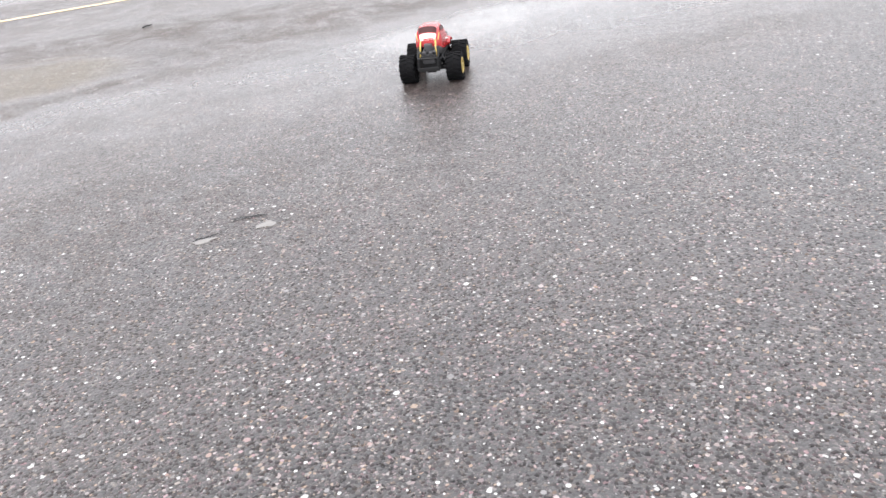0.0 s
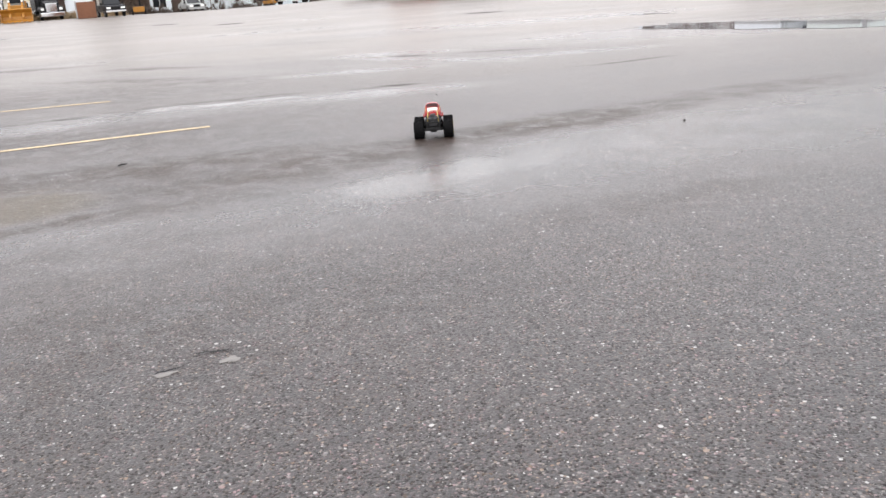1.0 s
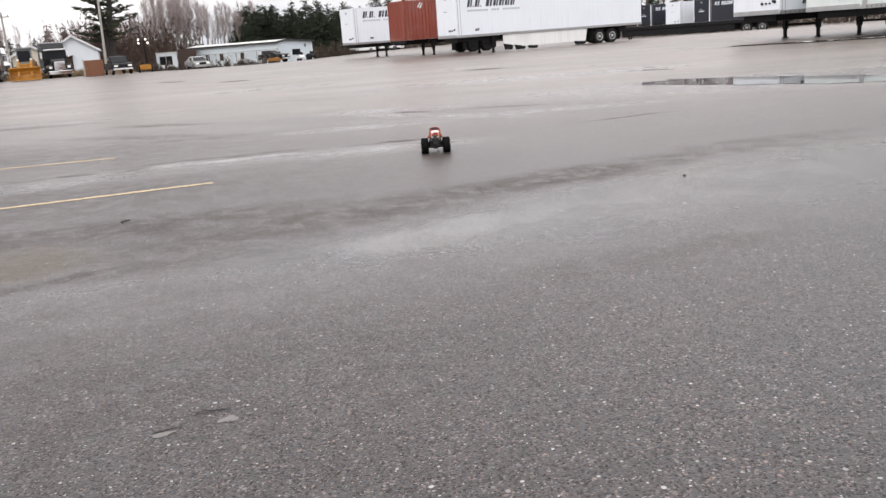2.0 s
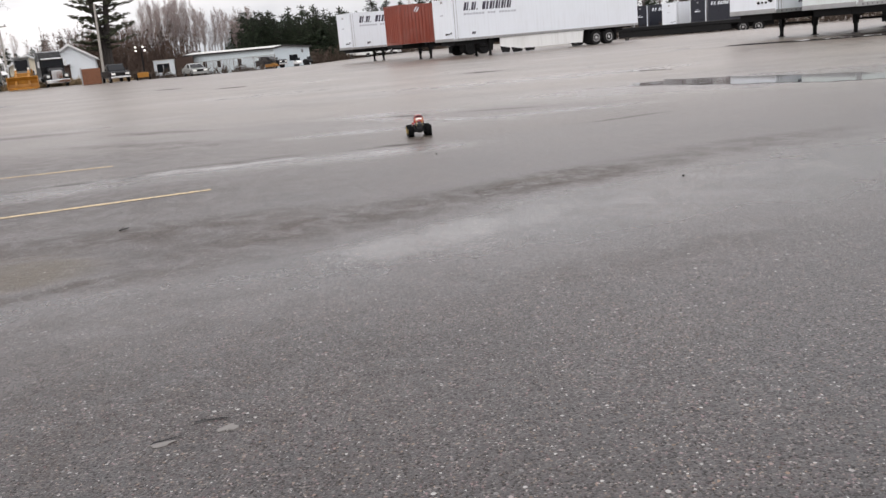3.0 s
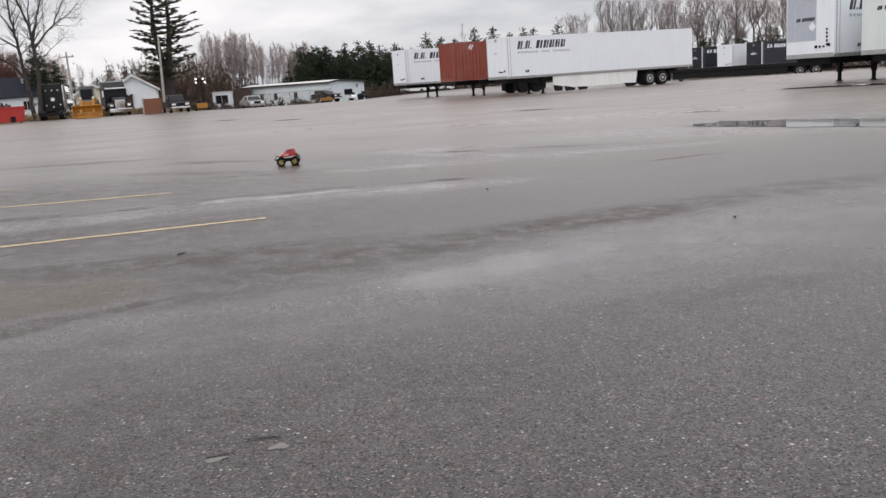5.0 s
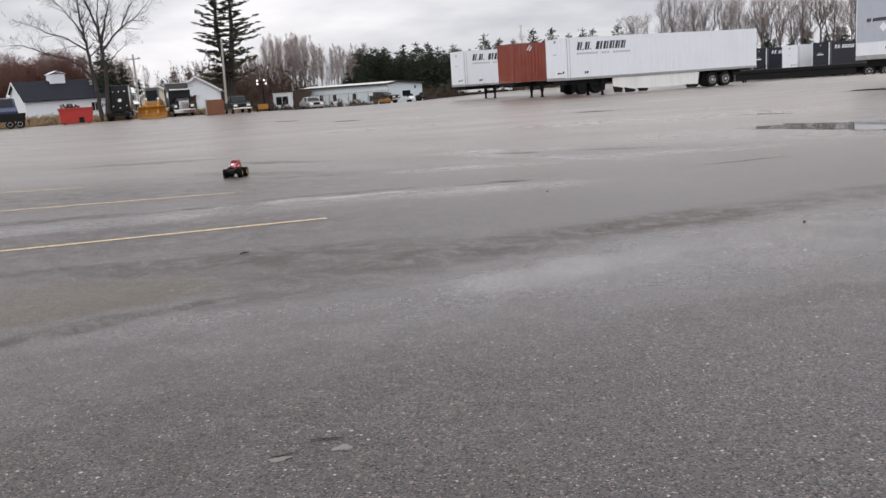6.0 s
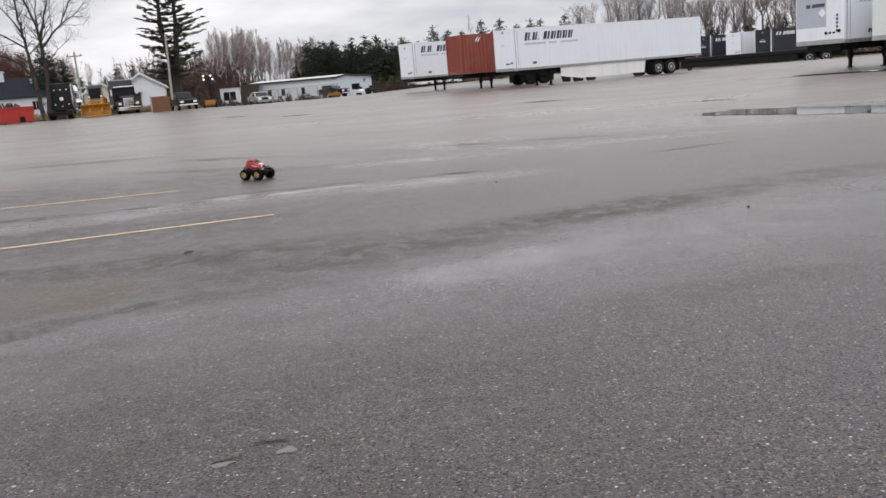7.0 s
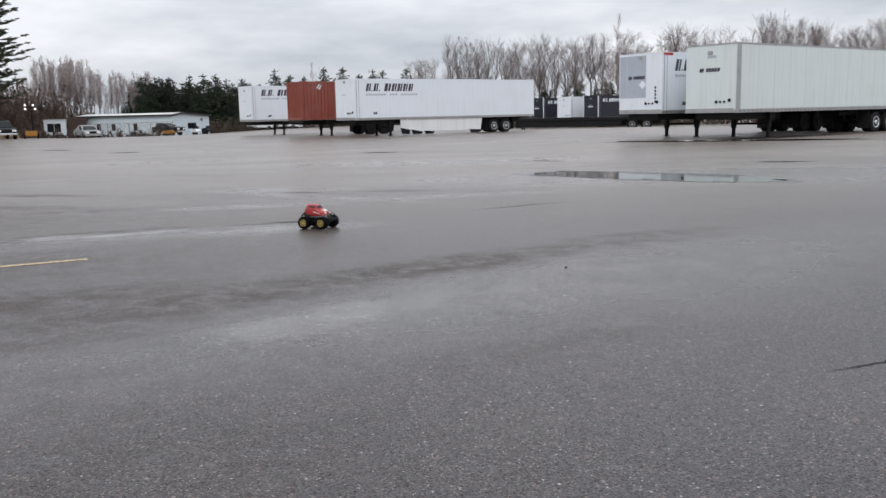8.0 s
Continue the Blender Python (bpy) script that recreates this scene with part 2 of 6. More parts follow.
    hollow, _ = chips(38, 0.24, 0.15)
    pit = m.calc("MAXIMUM", pit, hollow)
    col = m.mix(m.calc("MULTIPLY", pit, 0.6), col, (0.004, 0.004, 0.004))
    for scale, size, share in ((85, 0.30, 0.20), (54, 0.27, 0.19), (32, 0.21, 0.14), (20, 0.17, 0.15)):
        chip_at, rnd = chips(scale, size, share)
        shade = m.ramp(rnd.outputs[1], (0.0, (0.09, 0.086, 0.084)), (0.35, (0.17, 0.162, 0.158)), (0.55, (0.23, 0.165, 0.115)), (0.68, (0.22, 0.145, 0.135)), (0.80, (0.30, 0.29, 0.28)), (0.94, (0.47, 0.46, 0.44)))
        keep = m.calc("SUBTRACT", 0.85, m.calc("MULTIPLY", m.calc("MAXIMUM", damp, spots), 0.35))
        col = m.mix(m.calc("MULTIPLY", chip_at, keep), col, shade)
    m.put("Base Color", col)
    gloss = m.calc("SUBTRACT", 0.34, m.calc("MULTIPLY", film, 0.24))
    m.put("Roughness", m.calc("ADD", gloss, m.calc("MULTIPLY", stain, 0.2)))
    shine = m.calc("ADD", m.span(tone.outputs[2], 0.0, 0.6, 0.14, 0.60), m.calc("MULTIPLY", film, 0.6))
    shine = m.calc("MULTIPLY", shine, m.calc("SUBTRACT", 1.0, m.calc("MULTIPLY", m.calc("MAXIMUM", m.calc("MULTIPLY", stain, 0.5), m.calc("MULTIPLY", pale, 0.75)), 1.0)))
    shine = m.calc("MULTIPLY", shine, m.calc("SUBTRACT", 1.0, m.calc("MULTIPLY", pit, 0.6)))
    m.put("Specular IOR Level", m.calc("MULTIPLY", shine, m.calc("SUBTRACT", 1.0, m.calc("MULTIPLY", spots, 0.9))))
    h = m.calc("ADD", m.calc("SUBTRACT", 1.0, cells.outputs["Distance"]), m.calc("MULTIPLY", tone.outputs[2], 0.8))
    b = m.bump(h, 0.5, 0.004)
    wire(m.t, m.span(film, 0.2, 0.95, 0.30, 0.08), b.inputs["Strength"])
    return m.m


def water():
    m = Mat("puddle_water")
    m.put("Base Color", (0.03, 0.03, 0.032, 1))
    m.put("Roughness", 0.03)
    m.put("Specular IOR Level", 0.6)
    m.bump(m.noise(m.co, 2.0, 2), 0.03, 0.01)
    return m.m


def worn_paint(name, col):
    m = Mat(name)
    p = m.world()
    wear = m.noise(p, 22, 6, 0.7)
    big = m.noise(p, 3.0, 3)
    cells = m.voronoi(p, 95)
    f = m.calc("MULTIPLY", m.span(wear, 0.35, 0.54), m.span(big, 0.2, 0.45, 0.5, 1.0))
    m.put("Base Color", m.mix(f, (0.12, 0.112, 0.105), col))
    m.put("Roughness", 0.6)
    m.bump(cells.outputs["Distance"], 0.3, 0.003)
    return m.m


M = {}
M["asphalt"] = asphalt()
M["water"] = water()
M["line"] = worn_paint("worn_yellow_paint", (0.50, 0.375, 0.21))
M["white"] = streaked("white_trailer_paint", (0.76, 0.80, 0.85), 0.16)
M["white_old"] = streaked("aged_white_panel", (0.66, 0.72, 0.71), 0.22)
M["skirt"] = streaked("white_skirt_panel", (0.78, 0.79, 0.78), 0.3)
M["steel"] = plain("galvanised_steel", (0.42, 0.42, 0.42), 0.45, 0.7, 0.35)
M["alloy"] = plain("polished_alloy", (0.75, 0.75, 0.76), 0.3, 0.9, 0.3)
M["black"] = plain("black_chassis_paint", (0.006, 0.006, 0.0065), 0.65, 0.0, 0.3, spec=0.25)
M["tyre"] = plain("tyre_rubber", (0.010, 0.010, 0.0105), 0.8, 0.0, 0.4, 6.0, 0.2, 0.25)
M["rivet"] = plain("dull_rail_rivets", (0.14, 0.14, 0.14), 0.6, 0.2, 0.3)
M["ink"] = plain("dark_sign_paint", (0.035, 0.03, 0.05), 0.5, 0.0, 0.1)
M["ink_pale"] = plain("faded_sign_paint", (0.45, 0.47, 0.52), 0.5, 0.0, 0.1)
M["container"] = streaked("rust_red_container_paint", (0.235, 0.046, 0.026), 0.22)
M["navy"] = plain("black_trailer_paint", (0.016, 0.018, 0.028), 0.35, 0.0, 0.2)
M["grey_panel"] = plain("grey_patch_panel", (0.42, 0.46, 0.52), 0.5, 0.0, 0.15)
M["red_paint"] = plain("red_bin_paint", (0.42, 0.026, 0.02), 0.45, 0.0, 0.3)
M["yellow_paint"] = plain("yellow_machine_paint", (0.36, 0.155, 0.014), 0.5, 0.0, 0.45)
M["gloss_black"] = plain("glossy_black_cab_paint", (0.007, 0.007, 0.008), 0.3, 0.0, 0.1, spec=0.3)
M["chrome"] = plain("chrome", (0.8, 0.8, 0.8), 0.12, 1.0, 0.1)
M["glass"] = plain("dark_window_glass", (0.012, 0.014, 0.017), 0.08, 0.0, 0.05, spec=0.15)
M["siding"] = streaked("white_vinyl_siding", (0.70, 0.75, 0.79), 0.12)
M["shingle"] = plain("charcoal_shingles", (0.018, 0.020, 0.028), 0.85, 0.0, 0.3, 1.5, spec=0.15)
M["timber"] = plain("weathered_brown_boards", (0.20, 0.085, 0.045), 0.8, 0.0, 0.3)
M["pole"] = plain("grey_pole_timber", (0.36, 0.34, 0.31), 0.85, 0.0, 0.3)
M["pickup"] = plain("dark_grey_pickup_paint", (0.011, 0.012, 0.015), 0.3, 0.0, 0.15, spec=0.2)
M["silver"] = plain("silver_car_paint", (0.33, 0.34, 0.33), 0.3, 0.3, 0.2)
M["lamp"] = plain("lamp_lens", (0.85, 0.85, 0.82), 0.2, 0.0, 0.05)
M["grass"] = plain("dead_grass", (0.33, 0.24, 0.14), 0.95, 0.0, 0.4, 2.0)

# ---- mesh tools ----
def box(bm, x0, x1, y0, y1, z0, z1, bevel=0.0):
    v = [bm.verts.new(p) for p in ((x0, y0, z0), (x1, y0, z0), (x1, y1, z0), (x0, y1, z0), (x0, y0, z1), (x1, y0, z1), (x1, y1, z1), (x0, y1, z1))]
    fs = [bm.faces.new([v[i] for i in f]) for f in ((3, 2, 1, 0), (4, 5, 6, 7), (0, 1, 5, 4), (1, 2, 6, 5), (2, 3, 7, 6), (3, 0, 4, 7))]
    if bevel:
        es = list({e for f in fs for e in f.edges})
        bmesh.ops.bevel(bm, geom=es, offset=bevel, segments=2, affect="EDGES", profile=0.6)
    return bm


def tube(bm, p0, p1, r0, r1=None, n=10, caps=True):
    p0, p1 = Vector(p0), Vector(p1)
    r1 = r0 if r1 is None else r1
    q = (p1 - p0).to_track_quat("Z", "Y").to_matrix()
    rings = []
    for p, r in ((p0, r0), (p1, r1)):
        rings.append([bm.verts.new(p + q @ Vector((r * math.cos(a), r * math.sin(a), 0))) for a in (2 * math.pi * k / n for k in range(n))])
    for k in range(n):
        bm.faces.new((rings[0][k], rings[0][(k + 1) % n], rings[1][(k + 1) % n], rings[1][k]))
    if caps:
        bm.faces.new(rings[0][::-1])
        bm.faces.new(rings[1])
    return bm


def lathe(bm, profile, n=24, axis="Y", at=(0, 0, 0)):
    """Turns rows of (radius, along) round an axis."""
    rings = []
    for r, s in profile:
        ring = []
        for k in range(n):
            a = 2 * math.pi * k / n
            c, d = r * math.cos(a), r * math.sin(a)
            p = (c, s, d) if axis == "Y" else ((s, c, d) if axis == "X" else (c, d, s))
            ring.append(bm.verts.new((p[0] + at[0], p[1] + at[1], p[2] + at[2])))
        rings.append(ring)
    for a, b in zip(rings, rings[1:]):
        for k in range(n):
            bm.faces.new((a[k], b[k], b[(k + 1) % n], a[(k + 1) % n]))
    bm.faces.new(rings[0])
    bm.faces.new(rings[-1][::-1])
    return bm


def prism(bm, outline, y0, y1, bevel=0.0):
    """An outline in x and z, pushed along y."""
    a = [bm.verts.new((x, y0, z)) for x, z in outline]
    b = [bm.verts.new((x, y1, z)) for x, z in outline]
    fs = [bm.faces.new(a), bm.faces.new(b[::-1])]
    k = len(outline)
    fs += [bm.faces.new((a[i], b[i], b[(i + 1) % k], a[(i + 1) % k])) for i in range(k)]
    if bevel:
        bmesh.ops.bevel(bm, geom=list({e for f in fs for e in f.edges}), offset=bevel, segments=2, affect="EDGES", profile=0.6)
    return bm


def part(name, bm, mat, parent, label="", smooth=False):
    """Links a bmesh as one mesh object under a thing or a part."""
    bmesh.ops.recalc_face_normals(bm, faces=bm.faces)
    me = bpy.data.meshes.new(name)
    bm.to_mesh(me)
    bm.free()
    me.materials.append(M[mat])
    if smooth:
        for f in me.polygons:
            f.use_smooth = True
    ob = new(name, me)
    ob.parent = parent
    if label:
        tagged(ob, label)
    return ob


def thing(name, label, category, m=None, group="", kind=""):
    """An empty that carries a thing's parts."""
    ob = new(name)
    ob.empty_display_size = 0.2
    ob.matrix_basis = m if m else Matrix()
    return tagged(ob, label, category, group, kind)


def B():
    return bmesh.new()


def smooth_step(v, a, b):
    t = min(max((v - a) / (b - a), 0.0), 1.0)
    return t * t * (3 - 2 * t)


def ground_z(x, y):
    """The lot's gentle falls: a little up towards the parked trailers, down towards the long shed and the far row."""
    r, az = math.hypot(x, y), math.degrees(math.atan2(x, y))
    up = 0.17 * smooth_step(r, 24, 44) * smooth_step(az, 8, 18) + 0.06 * smooth_step(r, 32, 58) * smooth_step(az, -14, -4) * (1 - smooth_step(az, 8, 18))
    down = -0.020 * max(0.0, min(r, 150) - 90) * math.exp(-((az + 13) / 8) ** 2)
    dip = -0.8 * smooth_step(r, 68, 108) * smooth_step(az, 6, 10) * (1 - smooth_step(az, 26, 34))
    return (up + down + dip) * (1 - smooth_step(r, 300, 600))


def on(x, y, turn=0.0, dz=0.0):
    return pose(x, y, ground_z(x, y) + dz, 0, 0, turn)


# ---- ground ----
def ground():
    rings = [0.0] + [1.2 * 1.13 ** k for k in range(62)]
    n = 120
    vs, fs = [(0, 0, 0)], []
    for r in rings[1:]:
        for k in range(n):
            a = 2 * math.pi * k / n
            x, y = r * math.sin(a), r * math.cos(a)
            vs.append((x, y, ground_z(x, y)))
    fs += [(0, 1 + (k + 1) % n, 1 + k) for k in range(n)]
    for j in range(len(rings) - 2):
        o, p = 1 + j * n, 1 + (j + 1) * n
        fs += [(o + k, o + (k + 1) % n, p + (k + 1) % n, p + k) for k in range(n)]
    me = bpy.data.meshes.new("ground")
    me.from_pydata(vs, [], fs)
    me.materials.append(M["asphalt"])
    for f in me.polygons:
        f.use_smooth = True
    ob = new("ground", me)
    bm = bmesh.new()
    bm.from_mesh(me)
    bmesh.ops.recalc_face_normals(bm, faces=bm.faces)
    if bm.faces[0].normal.z < 0:
        bmesh.ops.reverse_faces(bm, faces=bm.faces)
    bm.to_mesh(me)
    bm.free()
    return tagged(ob, "worn grey asphalt lot with pale stones, patchy wet", "ground", kind="structure")


def painted_line(x0, y0, x1, y1, w=0.12):
    d = Vector((x1 - x0, y1 - y0))
    L = d.length
    d.normalize()
    s = Vector((-d.y, d.x))
    bm = B()
    n = max(int(L / 0.25), 2)
    rnd = random.Random(int(x1 * 100))
    rows = []
    for k in range(n + 1):
        c = Vector((x0, y0)) + d * L * k / n
        wl, wr = w / 2 + rnd.uniform(-0.008, 0.008), w / 2 + rnd.uniform(-0.008, 0.008)
        rows.append([bm.verts.new((*(c + s * wl), ground_z(*c) + 0.004)), bm.verts.new((*(c - s * wr), ground_z(*c) + 0.004))])
    for a, b in zip(rows, rows[1:]):
        bm.faces.new((a[1], b[1], b[0], a[0]))
    ob = part("painted_line", bm, "line", None)
    return tagged(ob, "worn yellow parking line painted on the asphalt", "road marking", "parking lines", "structure")


def puddle(name, x, y, turn, a, b, seed, label):
    """A flat sheet of water with a ragged shore."""
    rnd = random.Random(seed)
    ph = [rnd.uniform(0, 6.28) for _ in range(7)]
    bm = B()
    pts = []
    z = max(ground_z(x, y) + 0.006, 0.006)
    for k in range(160):
        t = 2 * math.pi * k / 160
        r = 1 / (abs(math.cos(t)) ** 3 + abs(math.sin(t)) ** 3) ** (1 / 3) + 0.03 * math.sin(3 * t + ph[1]) + 0.04 * math.sin(5 * t + ph[2]) + 0.05 * math.sin(9 * t + ph[3]) + 0.05 * math.sin(14 * t + ph[4]) + 0.03 * math.sin(23 * t + ph[5])
        u, v = a * r * math.cos(t), b * r * math.sin(t)
        c, s = math.cos(radians(turn)), math.sin(radians(turn))
        pts.append(bm.verts.new((x + u * c - v * s, y + u * s + v * c, z)))
    bm.faces.new(pts)
    bmesh.ops.triangulate(bm, faces=bm.faces)
    ob = part(name, bm, "water", None)
    return tagged(ob, label, "puddle", "puddles", "structure")


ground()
painted_line(-10.5, 7.07, -2.80, 10.13)
painted_line(-13.5, 11.33, -5.16, 13.45)
painted_line(-16.0, 15.2, -9.0, 15.75)
puddle("puddle", 6.95, 19.7, -47, 3.05, 1.02, 3, "shallow puddle on the asphalt mirroring trailers and trees")
puddle("puddle", 16.4, 36.2, -21.7, 4.7, 0.5, 9, "thin dark strip of water beside the parked trailers")
puddle("puddle", 6.15, 26.9, -40, 0.7, 0.14, 5, "narrow strip of standing water on the asphalt")

# ---- parked trailers ----
def road_wheel(parent, x, y, r=0.5, w=0.26, out=-1, rim="alloy"):
    """A pair of tyres on an axle end; out: the side (-1 or 1) on which the hub shows."""
    bm = B()
    for k in (0, 1):
        c = y - out * (w / 2 + k * (w + 0.06))
        a, b = c - w / 2, c + w / 2
        lathe(bm, [(r * 0.55, a + 0.02), (r * 0.9, a), (r, a + 0.04), (r, b - 0.04), (r * 0.9, b), (r * 0.55, b - 0.02)], 28, "Y", (x, 0, r))
    wheel = part("wheel", bm, "tyre", parent, smooth=False)
    bm = B()
    s = y + out * 0.002
    lathe(bm, [(r * 0.57, y - out * 0.03), (r * 0.57, s), (r * 0.5, s), (r * 0.44, y - out * 0.07), (r * 0.24, y - out * 0.05), (r * 0.2, s), (r * 0.08, s + out * 0.02)], 24, "Y", (x, 0, r))
    for k in range(8):
        a = k * math.pi / 4
        tube(bm, (x + r * 0.33 * math.cos(a), y - out * 0.06, r + r * 0.33 * math.sin(a)), (x + r * 0.33 * math.cos(a), y - out * 0.02, r + r * 0.33 * math.sin(a)), 0.02, n=6)
    part("rim", bm, rim, wheel, "bare alloy wheel rim")
    return wheel


def lettering(parent, x, y, z, h, widths, mat="ink", face="side", lean=0.25, gap=0.12):
    """A row of plain slanted bars the size of a painted name, a thick and a thin one a letter; large ones are parts of their own."""
    bm = B()
    u = 0.0
    large = h > 0.3
    for w in widths:
        if w > 0:
            strokes = ((0.0, w),) if w < h * 0.35 or not large else ((0.0, w * 0.48), (w * 0.62, w * 0.30))
            for o, b in strokes:
                top = h * 0.16 if large and w < h * 0.35 else h
                a = [(u + o, 0), (u + o + b, 0), (u + o + b + lean * top, top), (u + o + lean * top, top)]
                rings = []
                for d in (0.0, 0.006):
                    rings.append([bm.verts.new((x + p, y - d, z + q) if face == "side" else (x - d, y - p, z + q)) for p, q in a])
                bm.faces.new(rings[1])
                for i in range(4):
                    bm.faces.new((rings[0][i], rings[0][(i + 1) % 4], rings[1][(i + 1) % 4], rings[1][i]))
            u += w + gap * h
            if large:
                part("name_bar", bm, mat, parent)
                bm = B()
        else:
            u += -w
    if large:
        bm.free()
        return None
    return tagged(part("lettering", bm, mat, parent), kind="stuff")


def landing_gear(parent, x, w=2.6):
    for y in (0.38, w - 0.38):
        bm = B()
        box(bm, x - 0.10, x + 0.10, y - 0.09, y + 0.09, 0.42, 1.15, 0.01)
        box(bm, x - 0.07, x + 0.07, y - 0.06, y + 0.06, 0.03, 0.5, 0.008)
        box(bm, x - 0.14, x + 0.14, y - 0.12, y + 0.12, 0.0, 0.035, 0.008)
        part("landing_leg", bm, "black", parent)
    bm = B()
    tube(bm, (x, 0.38, 0.62), (x, w - 0.38, 0.62), 0.045, n=8)
    box(bm, x - 0.16, x + 0.2, 0.2, 0.44, 0.78, 1.12, 0.02)
    tube(bm, (x, 0.42, 0.66), (x, w * 0.5, 1.1), 0.025, n=8)
    tube(bm, (x, w - 0.42, 0.66), (x, w * 0.5, 1.1), 0.025, n=8)
    for y in (0.38, w - 0.38):
        tube(bm, (x, y, 0.6), (x + 0.9, y, 1.12), 0.03, n=8)
    part("landing_brace", bm, "black", parent)


def undercarriage(parent, L, w, axles, z=1.15, rails=True, rim="alloy"):
    if rails:
        for y in (0.75, w - 0.85):
            bm = B()
            box(bm, axles[0] - 2.2, min(axles[-1] + 1.9, L - 0.1), y, y + 0.1, z - 0.28, z, 0.01)
            part("frame_rail", bm, "black", parent)
        for k in range(12):
            x = axles[0] - 2.2 + k * 0.5
            if x < L - 0.3:
                bm = B()
                box(bm, x, x + 0.06, 0.1, w - 0.1, z - 0.1, z - 0.002)
                part("cross_member", bm, "black", parent)
        bm = B()
        box(bm, 0.25, 3.9, 0.4, w - 0.4, z - 0.3, z - 0.002, 0.02)
        part("coupling_plate", bm, "black", parent)
    for x in axles:
        bm = B()
        tube(bm, (x, 0.3, 0.5), (x, w - 0.3, 0.5), 0.07, n=10)
        part("axle", bm, "black", parent)
        for y in (0.72, w - 0.82):
            bm = B()
            box(bm, x - 0.45, x + 0.45, y, y + 0.08, 0.55, 0.62, 0.01)
            part("leaf_spring", bm, "black", parent)
            bm = B()
            box(bm, x - 0.12, x + 0.12, y - 0.03, y + 0.11, 0.6, z - 0.27, 0.01)
            part("spring_hanger", bm, "black", parent)
    for x in axles:
        road_wheel(parent, x, 0.03, out=-1, rim=rim)
        road_wheel(parent, x, w - 0.03, out=1, rim=rim)
    for y in (0.05, w - 0.65):
        for x in (axles[0] - 0.66, axles[-1] + 0.72):
            bm = B()
            box(bm, x, x + 0.02, y, y + 0.6, 0.2, 1.05, 0.004)
            part("mudflap", bm, "tyre", parent)


